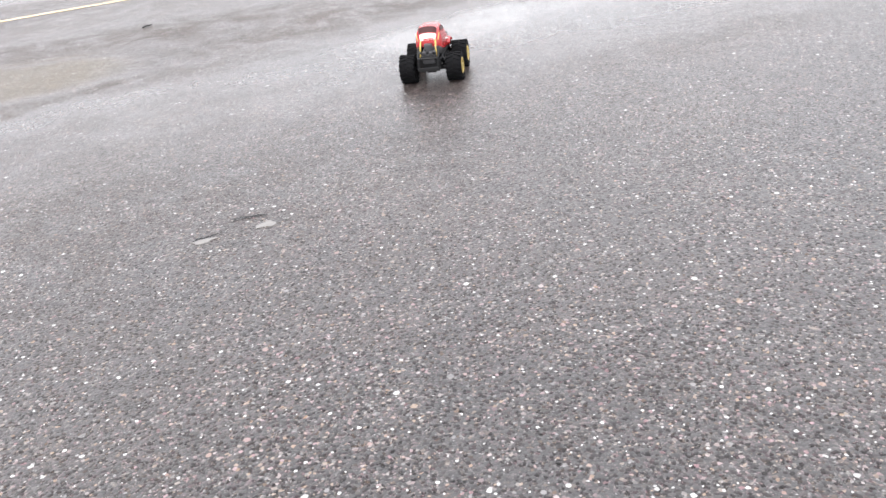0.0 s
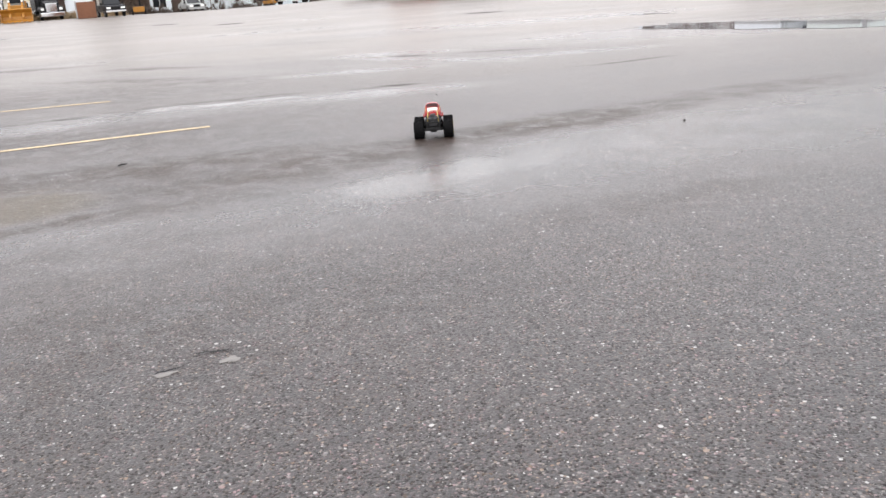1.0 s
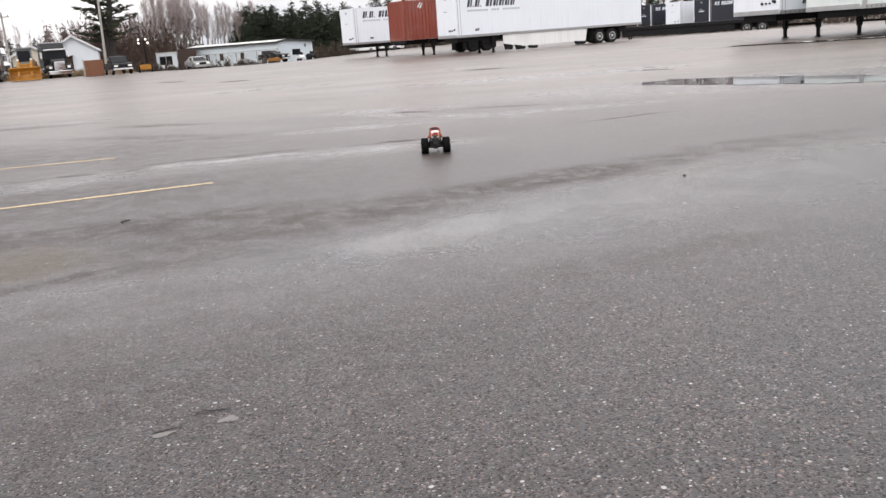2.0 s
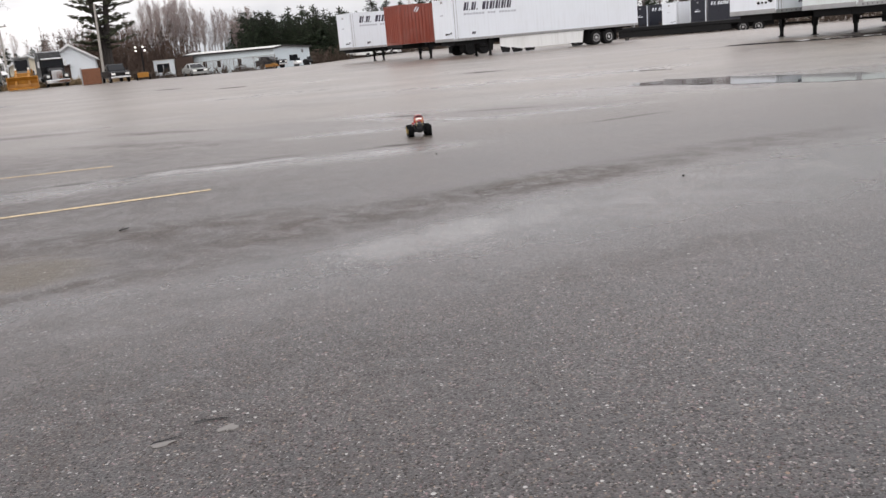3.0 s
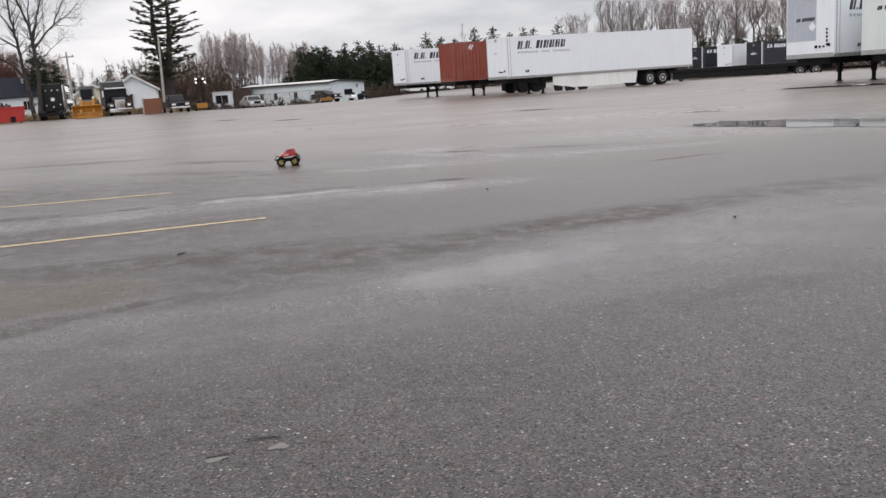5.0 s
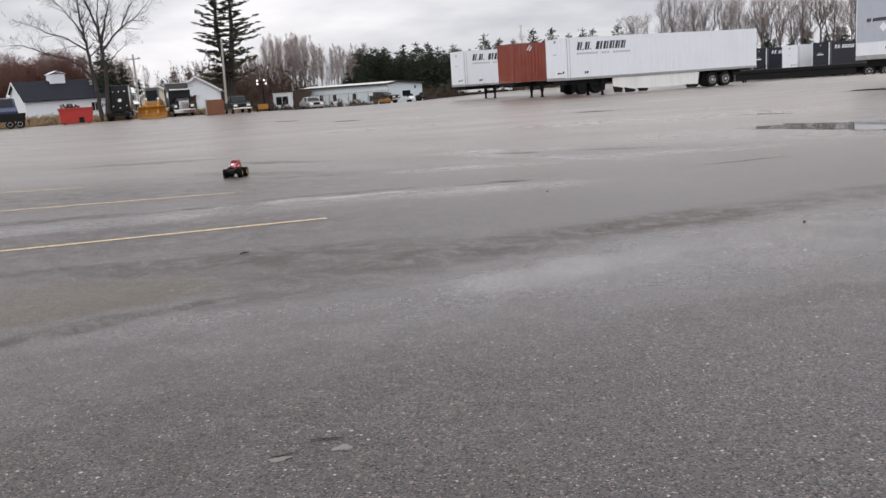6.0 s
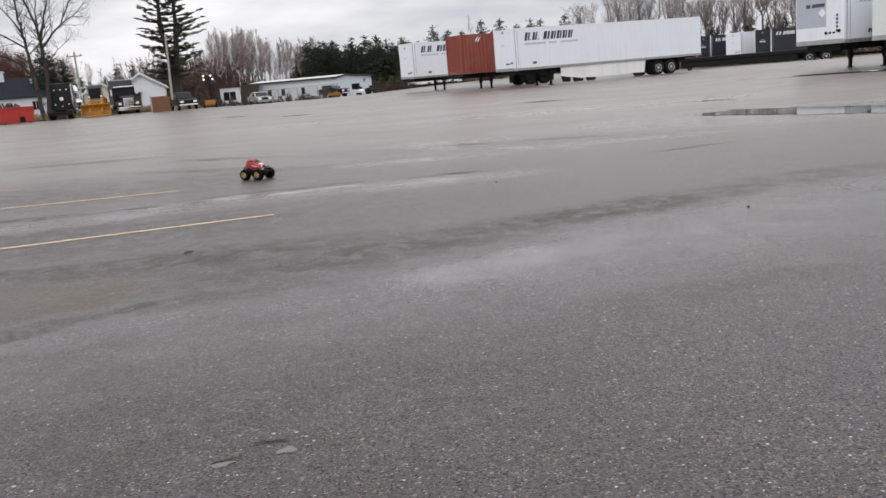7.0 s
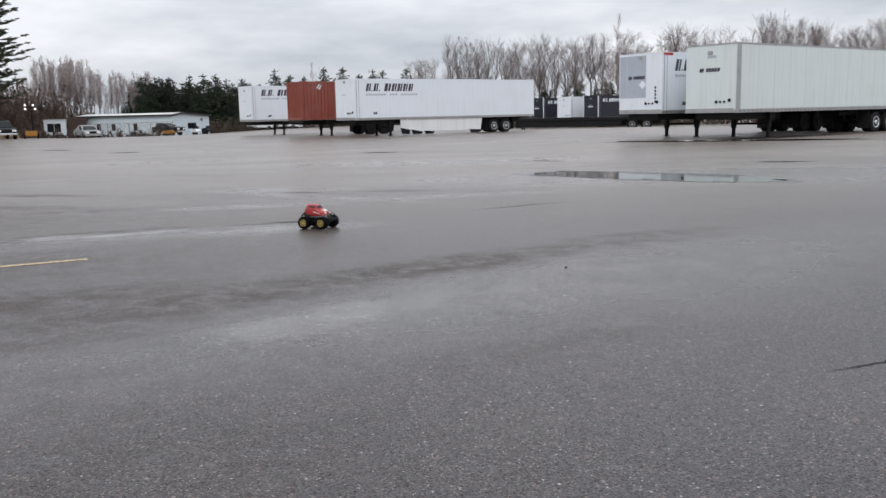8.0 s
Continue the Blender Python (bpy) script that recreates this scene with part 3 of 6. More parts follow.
def van_trailer(m, label, skin="white", skirt=False, panels=False, post=0.0, sign=None, front=None, L=16.15, W=2.6, gear=3.05, axles=(12.15, 13.34), z0=1.2, z1=4.1, rim="alloy"):
    ob = thing("semi_trailer", label, "trailer", m, "parked trailers")
    bm = B()
    box(bm, 0, L, 0, W, z0, z1, 0.035)
    part("body", bm, skin, ob)
    bm = B()
    for y0, y1 in ((-0.012, 0.05), (W - 0.05, W + 0.012)):
        box(bm, 0.02, L + 0.01, y0, y1, z0 - 0.06, z0 + 0.10, 0.006)
    box(bm, -0.012, 0.05, 0.02, W - 0.02, z0 - 0.05, z0 + 0.14, 0.006)
    part("bottom_rail", bm, "steel", ob, "scuffed metal lower rail")
    bm = B()
    for y0, y1 in ((-0.010, 0.05), (W - 0.05, W + 0.010)):
        box(bm, 0.0, L + 0.01, y0, y1, z1 - 0.07, z1 + 0.012, 0.006)
    box(bm, -0.010, 0.05, 0.0, W, z1 - 0.06, z1 + 0.010, 0.006)
    part("top_rail", bm, "steel" if panels else skin, ob)
    bm = B()
    k = 0.35
    while k < L - 0.2:
        box(bm, k, k + 0.05, -0.02, -0.008, z0 - 0.03, z0 + 0.06)
        k += 0.305
    tagged(part("rail_rivets", bm, "rivet", ob), kind="stuff")
    if post:
        for y0, y1 in ((-0.013, 0.04),):
            bm = B()
            box(bm, 0.10, 0.10 + post, y0, y1, z0 + 0.1, z1 - 0.075, 0.008)
            part("corner_post", bm, "steel", ob, "grey weathered corner post")
    if panels:
        n = 13
        for i in range(n):
            a = 0.12 + post + i * (L - 0.3 - post) / n
            bm = B()
            box(bm, a + 0.012, a + (L - 0.3 - post) / n - 0.012, -0.009, 0.02, z0 + 0.11, z1 - 0.08, 0.004)
            part("side_panel", bm, skin, ob)
    else:
        bm = B()
        box(bm, 0.14, 0.18, -0.014, 0.01, z0 + 0.1, z1 - 0.08, 0.004)
        box(bm, 0.34, 0.37, -0.008, 0.01, z0 + 0.1, z1 - 0.08, 0.002)
        part("corner_strip", bm, "steel", ob)
    # fittings on the front wall
    for y, z, r in ((W * 0.36, z0 + 0.42, 0.07), (W * 0.28, z0 + 0.42, 0.05), (W * 0.2, z0 + 0.42, 0.05), (W * 0.1, z0 + 0.48, 0.08)):
        bm = B()
        tube(bm, (0.01, y, z), (-0.05, y, z), r, r * 0.8, 12)
        part("air_coupling", bm, "black", ob)
    bm = B()
    box(bm, -0.03, 0.0, W * 0.45, W * 0.55, z0 + 2.45, z0 + 2.62, 0.01)
    part("document_box", bm, "steel", ob)
    if front == "grey":
        bm = B()
        box(bm, 0.1, 0.75, -0.014, -0.002, z1 - 0.13, z1 - 0.02)
        part("marker_strip", bm, "red_paint", ob, "faded red marker strip")
        bm = B()
        box(bm, -0.008, 0.0, W * 0.36, W - 0.5, z0 + 0.7, z1 - 0.1, 0.003)
        part("front_patch", bm, "grey_panel", ob, "grey-blue repair panel on the front wall")
        bm = B()
        box(bm, -0.009, 0.0, W - 0.49, W - 0.06, z0 + 0.7, z1 - 0.1, 0.003)
        part("front_patch_edge", bm, "grey_panel", ob)
        bm = B()
        q = [(W * 0.44, z0 + 1.1), (W * 0.36, z0 + 1.3), (W * 0.44, z0 + 1.5), (W * 0.52, z0 + 1.3)]
        a = [bm.verts.new((-0.014, y, z)) for y, z in q]
        b = [bm.verts.new((-0.008, y, z)) for y, z in q]
        bm.faces.new(a)
        for i in range(4):
            bm.faces.new((a[i], a[(i + 1) % 4], b[(i + 1) % 4], b[i]))
        part("placard", bm, "white", ob, "white diamond placard")
        lettering(ob, -0.009, W * 0.78, z0 + 1.55, 0.15, [0.1] * 2 + [-0.08] + [0.12] * 5, "ink", "front")
        bm = B()
        for k in range(5):
            box(bm, -0.006, 0, 0.32, 0.42, z0 + 0.45 + k * 0.16, z0 + 0.56 + k * 0.16)
        part("number_column", bm, "ink", ob)
    elif front == "name":
        lettering(ob, -0.002, W * 0.72, z0 + 1.72, 0.16, [0.1] * 2 + [-0.1] + [0.13] * 5, "ink", "front")
        lettering(ob, -0.002, W * 0.56, z0 + 2.3, 0.12, [0.08] * 5, "ink_pale", "front")
    else:
        lettering(ob, -0.002, W * 0.62, z0 + 1.65, 0.07, [0.1, 0.1, 0.12, 0.1], "ink_pale", "front")
    if sign:
        lettering(ob, 0.9, -0.003, z1 - 0.83, 0.52, [0.38, 0.08, 0.36, 0.08, -0.28, 0.52, 0.40, 0.40, 0.38, 0.36], "ink", gap=0.14)
        lettering(ob, 0.9, -0.003, z1 - 1.12, 0.12, [0.18] * 7 + [-0.25] + [0.16] * 3 + [-0.25] + [0.18] * 6, "ink_pale", gap=0.5)
        lettering(ob, 1.45, -0.003, z0 + 0.32, 0.16, [0.13, 0.13], "ink", gap=0.2)
    if gear:
        landing_gear(ob, gear, W)
    undercarriage(ob, L, W, axles, rim=rim)
    if skirt:
        bm = B()
        prism(bm, [(3.7, z0 - 0.07), (3.7, 0.50), (5.4, 0.27), (10.85, 0.27), (11.0, z0 - 0.07)][::-1], 0.05, 0.075)
        part("side_skirt", bm, "skirt", ob, "dirty white skirt panel below the body")
        for a, b, za, zb in ((3.68, 4.5, 0.52, 0.40), (4.6, 5.55, 0.39, 0.25), (5.7, 6.6, 0.27, 0.26), (9.8, 10.75, 0.28, 0.27)):
            bm = B()
            prism(bm, [(a, za + 0.03), (a + 0.12, max(za - 0.4, 0.06)), (b - 0.08, max(zb - 0.3, 0.08)), (b, zb)][::-1], 0.03, 0.048)
            part("skirt_flap", bm, "black", ob, "hanging black rubber flap")
    return ob


def shipping_container(m):
    """A 20-foot steel box with ribbed walls."""
    ob = thing("shipping_container", "rust-red ribbed steel shipping container on a chassis trailer", "container", m)
    L, W, z0, z1 = 6.06, 2.44, 1.22, 4.05
    bm = B()
    box(bm, 0.06, L - 0.06, 0.06, W - 0.06, z0 + 0.05, z1 - 0.02)
    part("body", bm, "container", ob)

    def ribs(n, at):
        for i in range(n):
            bm = B()
            at(bm, i)
            part("wall_rib", bm, "container", ob)

    def rails():
        for y in (0, W - 0.1):
            yield (0.14, L - 0.14, y, y + 0.1, z0 + 0.002, z0 + 0.16)
            yield (0.14, L - 0.14, y, y + 0.1, z1 - 0.12, z1 - 0.002)
        for x in (0, L - 0.1):
            yield (x, x + 0.1, 0.14, W - 0.14, z0 + 0.002, z0 + 0.16)
            yield (x, x + 0.1, 0.14, W - 0.14, z1 - 0.12, z1 - 0.002)

    ribs(20, lambda b, i: box(b, 0.22 + i * 0.285, 0.22 + i * 0.285 + 0.16, 0.02, 0.07, z0 + 0.2, z1 - 0.14, 0.012))
    ribs(7, lambda b, i: box(b, 0.02, 0.07, 0.2 + i * 0.30, 0.2 + i * 0.30 + 0.17, z0 + 0.2, z1 - 0.14, 0.012))
    for x in (0, L - 0.14):
        for y in (0, W - 0.14):
            bm = B()
            box(bm, x, x + 0.14, y, y + 0.14, z0, z1, 0.012)
            part("corner_post", bm, "container", ob)
    for r in rails():
        bm = B()
        box(bm, *r, 0.01)
        part("frame_rail", bm, "container", ob)
    bm = B()
    for x, z in ((1.25, 3.52), (1.42, 3.46)):
        prism(bm, [(x, z), (x + 0.10, z), (x + 0.30, z + 0.34), (x + 0.22, z + 0.34)], 0.012, 0.019)
    tagged(part("mark", bm, "white", ob, "small white painted mark"), kind="stuff")
    return ob


def container_chassis(m):
    ob = thing("container_chassis", "black skeletal chassis trailer under a shipping container", "trailer", m)
    bm = B()
    for y in (0.75, 1.6):
        box(bm, 0.0, 8.4, y, y + 0.12, 0.88, 1.2, 0.01)
    for x in (0.02, 2.0, 4.0, 6.0, 8.2):
        box(bm, x, x + 0.14, 0.02, 2.42, 1.0, 1.212, 0.01)
    part("frame", bm, "black", ob)
    landing_gear(ob, 2.6, 2.44)
    undercarriage(ob, 8.4, 2.44, (6.0, 7.25), 1.1, False, "black")
    return ob


TURN = 29.7
van_trailer(on(0.78, 60.69, TURN), "long white semi trailer with skirt, parked on landing legs", skirt=True, sign=True, z1=3.92)
shipping_container(on(-3.01, 66.84, TURN, 0.0))
container_chassis(on(-3.01, 66.84, TURN))
van_trailer(on(-7.6, 75.9, TURN), "white semi trailer parked behind a red container", sign=True)
van_trailer(on(16.66, 36.71, TURN), "aged white panelled semi trailer with grey corner post", "white_old", panels=True, post=0.30, front="name", axles=(11.7, 12.95))
van_trailer(on(14.58, 39.85, TURN), "white semi trailer with a grey-blue patched front", sign=True, front="grey", z1=3.93, axles=(11.7, 12.95), rim="black")

# ---- the radio-controlled monster truck ----
BODY = [  # along, base, top, half width
    (0.152, 0.196, 0.214, 0.042), (0.140, 0.186, 0.232, 0.062), (0.112, 0.180, 0.248, 0.075), (0.080, 0.178, 0.260, 0.081),
    (0.052, 0.178, 0.274, 0.084), (0.012, 0.178, 0.312, 0.083), (-0.02, 0.180, 0.328, 0.081), (-0.08, 0.186, 0.333, 0.080),
    (-0.132, 0.196, 0.328, 0.079), (-0.156, 0.208, 0.296, 0.075), (-0.170, 0.218, 0.250, 0.066)]


def shell_point(y, a, out=0.0):
    """A point of the body shell: y along, a from 0 (right sill) over 90 (roof) to 180 degrees (left sill)."""
    rows = BODY
    y = min(max(y, rows[-1][0]), rows[0][0])
    for (y1, b1, t1, w1), (y0, b0, t0, w0) in zip(rows, rows[1:]):
        if y0 <= y <= y1:
            f = (y - y0) / (y1 - y0)
            f = f * f * (3 - 2 * f) * 0.4 + f * 0.6
            b, t, w = b0 + (b1 - b0) * f, t0 + (t1 - t0) * f, w0 + (w1 - w0) * f
            break
    c, s = math.cos(radians(a)), math.sin(radians(a))
    e = 2 / 3.3
    return Vector((math.copysign(abs(c) ** e, c) * (w + out), y, b + (t - b + out) * abs(s) ** e))


def shell(bm, y0, y1, a0, a1, ny, na, out=0.0):
    rows = []
    for j in range(ny + 1):
        y = y0 + (y1 - y0) * j / ny
        rows.append([bm.verts.new(shell_point(y, a0 + (a1 - a0) * i / na, out)) for i in range(na + 1)])
    for p, q in zip(rows, rows[1:]):
        for i in range(na):
            bm.faces.new((p[i], p[i + 1], q[i + 1], q[i]))
    return rows


M["toy_red"] = plain("glossy_red_shell", (0.32, 0.010, 0.011), 0.2, 0.0, 0.08, 20, spec=0.7)
M["toy_grey"] = plain("grey_engine_plastic", (0.045, 0.045, 0.048), 0.4, 0.2, 0.2, 20)
M["toy_white"] = plain("white_decal_and_glint", (0.78, 0.74, 0.68), 0.35, 0.0, 0.08, 20)
M["toy_yellow"] = plain("yellow_wheel_plastic", (0.46, 0.34, 0.10), 0.35, 0.0, 0.15, 20)
M["toy_black"] = plain("black_toy_plastic", (0.006, 0.006, 0.0065), 0.5, 0.0, 0.15, 20, spec=0.3)
M["toy_rubber"] = plain("soft_black_tyre", (0.005, 0.005, 0.0055), 0.8, 0.0, 0.3, 30, spec=0.1)
M["toy_glass"] = plain("smoked_toy_window", (0.04, 0.007, 0.008), 0.4, 0.0, 0.05, 20, spec=0.2)


def toy_wheel(truck, x, y):
    """A fat lugged tyre on a yellow dished rim, turning about its own middle."""
    R, w, side = 0.085, 0.096, math.copysign(1, x)
    bm = B()
    lathe(bm, [(0.046, -w / 2 + 0.006), (0.066, -w / 2), (0.079, -w / 2 + 0.010), (0.080, -0.02), (0.080, 0.02), (0.079, w / 2 - 0.010), (0.066, w / 2), (0.046, w / 2 - 0.006)], 36, "X")
    for k in range(18):
        for s in (-1, 1):
            a0, a1 = 2 * math.pi * (k + 0.25 * s) / 18, 2 * math.pi * (k + 0.25 * s + 0.42) / 18
            for i, (u0, u1) in enumerate(((0.003, 0.026), (0.026, w / 2 - 0.002))):
                sh = 0.10 * (i + 0.2)
                lo, hi = [], []
                for aa, uu in ((a0 + sh, u0), (a1 + sh, u0), (a1 + sh + 0.08, u1), (a0 + sh + 0.08, u1)):
                    for ring, r in ((lo, 0.076), (hi, R)):
                        ring.append(bm.verts.new((s * uu, r * math.cos(aa), r * math.sin(aa))))
                bm.faces.new(hi)
                for q in range(4):
                    bm.faces.new((lo[q], lo[(q + 1) % 4], hi[(q + 1) % 4], hi[q]))
    wheel = part("wheel", bm, "toy_rubber", truck)
    wheel.matrix_basis = pose(x, y, R)
    bm = B()
    o = side * w / 2
    lathe(bm, [(0.046, o - side * 0.012), (0.047, o - side * 0.001), (0.042, o + side * 0.001), (0.038, o - side * 0.012), (0.030, o - side * 0.015), (0.018, o - side * 0.015), (0.016, o - side * 0.004), (0.005, o - side * 0.003)], 30, "X")
    for k in range(6):
        a = k * math.pi / 3
        c, s = math.cos(a), math.sin(a)
        tube(bm, (o - side * 0.010, 0.015 * c, 0.015 * s), (o - side * 0.008, 0.044 * c, 0.044 * s), 0.0055, 0.0065, 6)
    part("rim", bm, "toy_yellow", wheel, "yellow plastic dished rim")
    return wheel


def monster_truck():
    t = thing("monster_truck", "toy radio-controlled monster truck, red shell, black lugged tyres, yellow rims", "toy truck")
    bm = B()
    rows = shell(bm, -0.170, 0.152, 0, 180, 36, 26)
    bm.faces.new(rows[0])
    bm.faces.new(rows[-1][::-1])
    part("body_shell", bm, "toy_red", t, "glossy red rounded car shell", smooth=True)
    for s in (-1, 1):  # wings over the front wheels
        for y in (0.095,):
            bm = B()
            ring = []
            for k in range(9):
                a = math.pi * k / 8
                ring.append([bm.verts.new((s * u, y + (0.052 + d) * math.cos(a), 0.174 + (0.030 + d) * math.sin(a))) for u, d in ((0.068, 0.008), (0.096, 0.002), (0.096, -0.004), (0.068, -0.002))])
            for p, q in zip(ring, ring[1:]):
                for i in range(4):
                    bm.faces.new((p[i], p[(i + 1) % 4], q[(i + 1) % 4], q[i]))
            bm.faces.new(ring[0])
            bm.faces.new(ring[-1][::-1])
            part("wing", bm, "toy_red", t, smooth=True)
    for name, y0, y1, a0, a1 in (("rear_window", -0.155, -0.133, 58, 122), ("windscreen", 0.014, 0.050, 52, 128), ("side_window", -0.10, 0.0, 34, 50), ("side_window", -0.10, 0.0, 130, 146)):
        bm = B()
        shell(bm, y0, y1, a0, a1, 8, 10, 0.0025)
        part(name, bm, "toy_glass", t, smooth=True)
    # decals; the white strip along the hood paints in a pale sky highlight
    for y0, y1, a0, a1, mat in ((0.08, 0.135, 78, 102, "toy_white"), (-0.168, -0.158, 60, 120, "toy_white"), (-0.166, -0.140, 36, 43, "toy_yellow"), (-0.166, -0.140, 137, 144, "toy_yellow"), (-0.03, 0.09, 7, 10, "toy_white"), (-0.03, 0.09, 170, 173, "toy_white"), (0.09, 0.14, 56, 64, "toy_white"), (0.09, 0.14, 116, 124, "toy_white")):
        bm = B()
        shell(bm, y0, y1, a0, a1, 8, 6, 0.002)
        part("decal", bm, mat, t, smooth=True)
    for s in (-1, 1):
        bm = B()
        lathe(bm, [(0.003, 0.156), (0.009, 0.154), (0.011, 0.148), (0.011, 0.130)], 16, "Y", (s * 0.050, 0, 0.210))
        part("headlight", bm, "toy_white", t)
    bm = B()
    prism(bm, [(-0.055, 0.085), (0.055, 0.085), (0.075, 0.15), (-0.075, 0.15)], -0.19, 0.19, 0.006)
    part("chassis", bm, "toy_black", t)
    for y in (0.135, -0.135):
        bm = B()
        tube(bm, (-0.10, y, 0.085), (0.10, y, 0.085), 0.017, n=12)
        box(bm, -0.03, 0.03, y - 0.03, y + 0.03, 0.058, 0.115, 0.008)
        part("axle", bm, "toy_black", t)
        for s in (-1, 1):
            bm = B()
            tube(bm, (s * 0.085, y + 0.012, 0.09), (s * 0.06, y - 0.03, 0.17), 0.011, n=10)
            for k in range(6):
                f = 0.2 + 0.11 * k
                c = Vector((s * 0.085, y + 0.012, 0.09)).lerp(Vector((s * 0.06, y - 0.03, 0.17)), f)
                lathe(bm, [(0.012, -0.002), (0.016, 0.0), (0.012, 0.002)], 10, "Z", c)
            part("shock_absorber", bm, "toy_black", t)
    bm = B()
    box(bm, -0.035, 0.035, -0.21, -0.14, 0.125, 0.185, 0.006)
    box(bm, -0.024, 0.024, -0.20, -0.155, 0.185, 0.238, 0.008)
    for s in (-1, 1):
        tube(bm, (s * 0.03, -0.2, 0.18), (s * 0.045, -0.235, 0.205), 0.007, n=8)
        box(bm, s * 0.02 - 0.012, s * 0.02 + 0.012, -0.228, -0.18, 0.185, 0.2, 0.003)
    part("engine", bm, "toy_grey", t)
    for s in (-1, 1):
        bm = B()
        tube(bm, (s * 0.044, -0.158, 0.262), (s * 0.046, -0.196, 0.215), 0.005, n=8)
        tube(bm, (s * 0.046, -0.196, 0.215), (s * 0.052, -0.195, 0.16), 0.005, n=8)
        part("exhaust_pipe", bm, "toy_yellow", t, "bent yellow pipe")
    bm = B()
    for s in (-1, 1):
        tube(bm, (s * 0.055, -0.16, 0.10), (s * 0.06, -0.235, 0.10), 0.007, n=8)
        tube(bm, (s * 0.06, -0.235, 0.10), (s * 0.06, -0.235, 0.165), 0.007, n=8)
        tube(bm, (s * 0.06, -0.235, 0.165), (s * 0.06, -0.16, 0.225), 0.006, n=8)
    tube(bm, (-0.06, -0.235, 0.165), (0.06, -0.235, 0.165), 0.007, n=8)
    box(bm, -0.065, 0.065, -0.243, -0.228, 0.088, 0.112, 0.004)
    part("rear_bumper", bm, "toy_black", t)
    bm = B()
    for s in (-1, 1):
        tube(bm, (s * 0.05, 0.17, 0.11), (s * 0.06, 0.245, 0.13), 0.007, n=8)
    box(bm, -0.075, 0.075, 0.238, 0.254, 0.118, 0.15, 0.005)
    for s in (-1, 1):
        tube(bm, (s * 0.055, 0.24, 0.14), (s * 0.05, 0.215, 0.205), 0.006, n=8)
        tube(bm, (s * 0.05, 0.215, 0.205), (s * 0.045, 0.15, 0.19), 0.005, n=8)
    tube(bm, (-0.05, 0.215, 0.205), (0.05, 0.215, 0.205), 0.006, n=8)
    part("front_bumper", bm, "toy_black", t)
    wheels = [toy_wheel(t, x, y) for y in (0.135, -0.135) for x in (0.14, -0.14)]
    return t, wheels


TRUCK, TOY_WHEELS = monster_truck()

# ---- the yard's edge: vehicles, sheds and houses ----
M["cream"] = plain("cream_painted_boards", (0.66, 0.60, 0.48), 0.6, 0.0, 0.2)
M["white_paint"] = plain("white_vehicle_paint", (0.72, 0.73, 0.73), 0.35, 0.0, 0.15)
M["blue_paint"] = plain("blue_truck_paint", (0.012, 0.02, 0.075), 0.35, 0.0, 0.2)
M["grey_siding"] = streaked("pale_grey_metal_siding", (0.62, 0.70, 0.74), 0.2)
M["roof_metal"] = plain("pale_metal_roof", (0.58, 0.58, 0.55), 0.5, 0.2, 0.3)
M["brown_metal"] = plain("dark_brown_sheet", (0.05, 0.028, 0.02), 0.7, 0.0, 0.3)
M["fence_wire"] = plain("rusty_fence_wire", (0.15, 0.125, 0.105), 0.7, 0.2, 0.4)
M["dark_trim"] = plain("dark_roof_trim", (0.028, 0.026, 0.026), 0.6, 0.0, 0.2)
M["dirty_grey"] = plain("dull_grey_plastic", (0.16, 0.17, 0.17), 0.6, 0.0, 0.3)


def lit(name, col, strength):
    m = Mat(name)
    m.put("Base Color", (*col, 1))
    m.put("Emission Color", (*col, 1))
    m.put("Emission Strength", strength)
    return m.m


M["lit_lamp"] = lit("lit_flood_lamp", (1.0, 0.97, 0.92), 1.1)


def small_wheel(parent, x, y, r, w, rim="steel", axis="X"):
    """A single tyre with its rim; x or y is the axle's way."""
    bm = B()
    at = (x, y, r)
    lathe(bm, [(r * 0.55, -w / 2 + 0.02), (r * 0.9, -w / 2), (r, -w / 2 + 0.04), (r, w / 2 - 0.04), (r * 0.9, w / 2), (r * 0.55, w / 2 - 0.02)], 24, axis, at)
    wheel = part("wheel", bm, "tyre", parent)
    bm = B()
    s = math.copysign(1, x if axis == "X" else y)
    lathe(bm, [(r * 0.57, s * (w / 2 - 0.04)), (r * 0.57, s * (w / 2 + 0.002)), (r * 0.48, s * (w / 2)), (r * 0.4, s * (w / 2 - 0.05)), (r * 0.1, s * (w / 2 - 0.03))], 20, axis, at)
    part("rim", bm, rim, wheel)
    return wheel


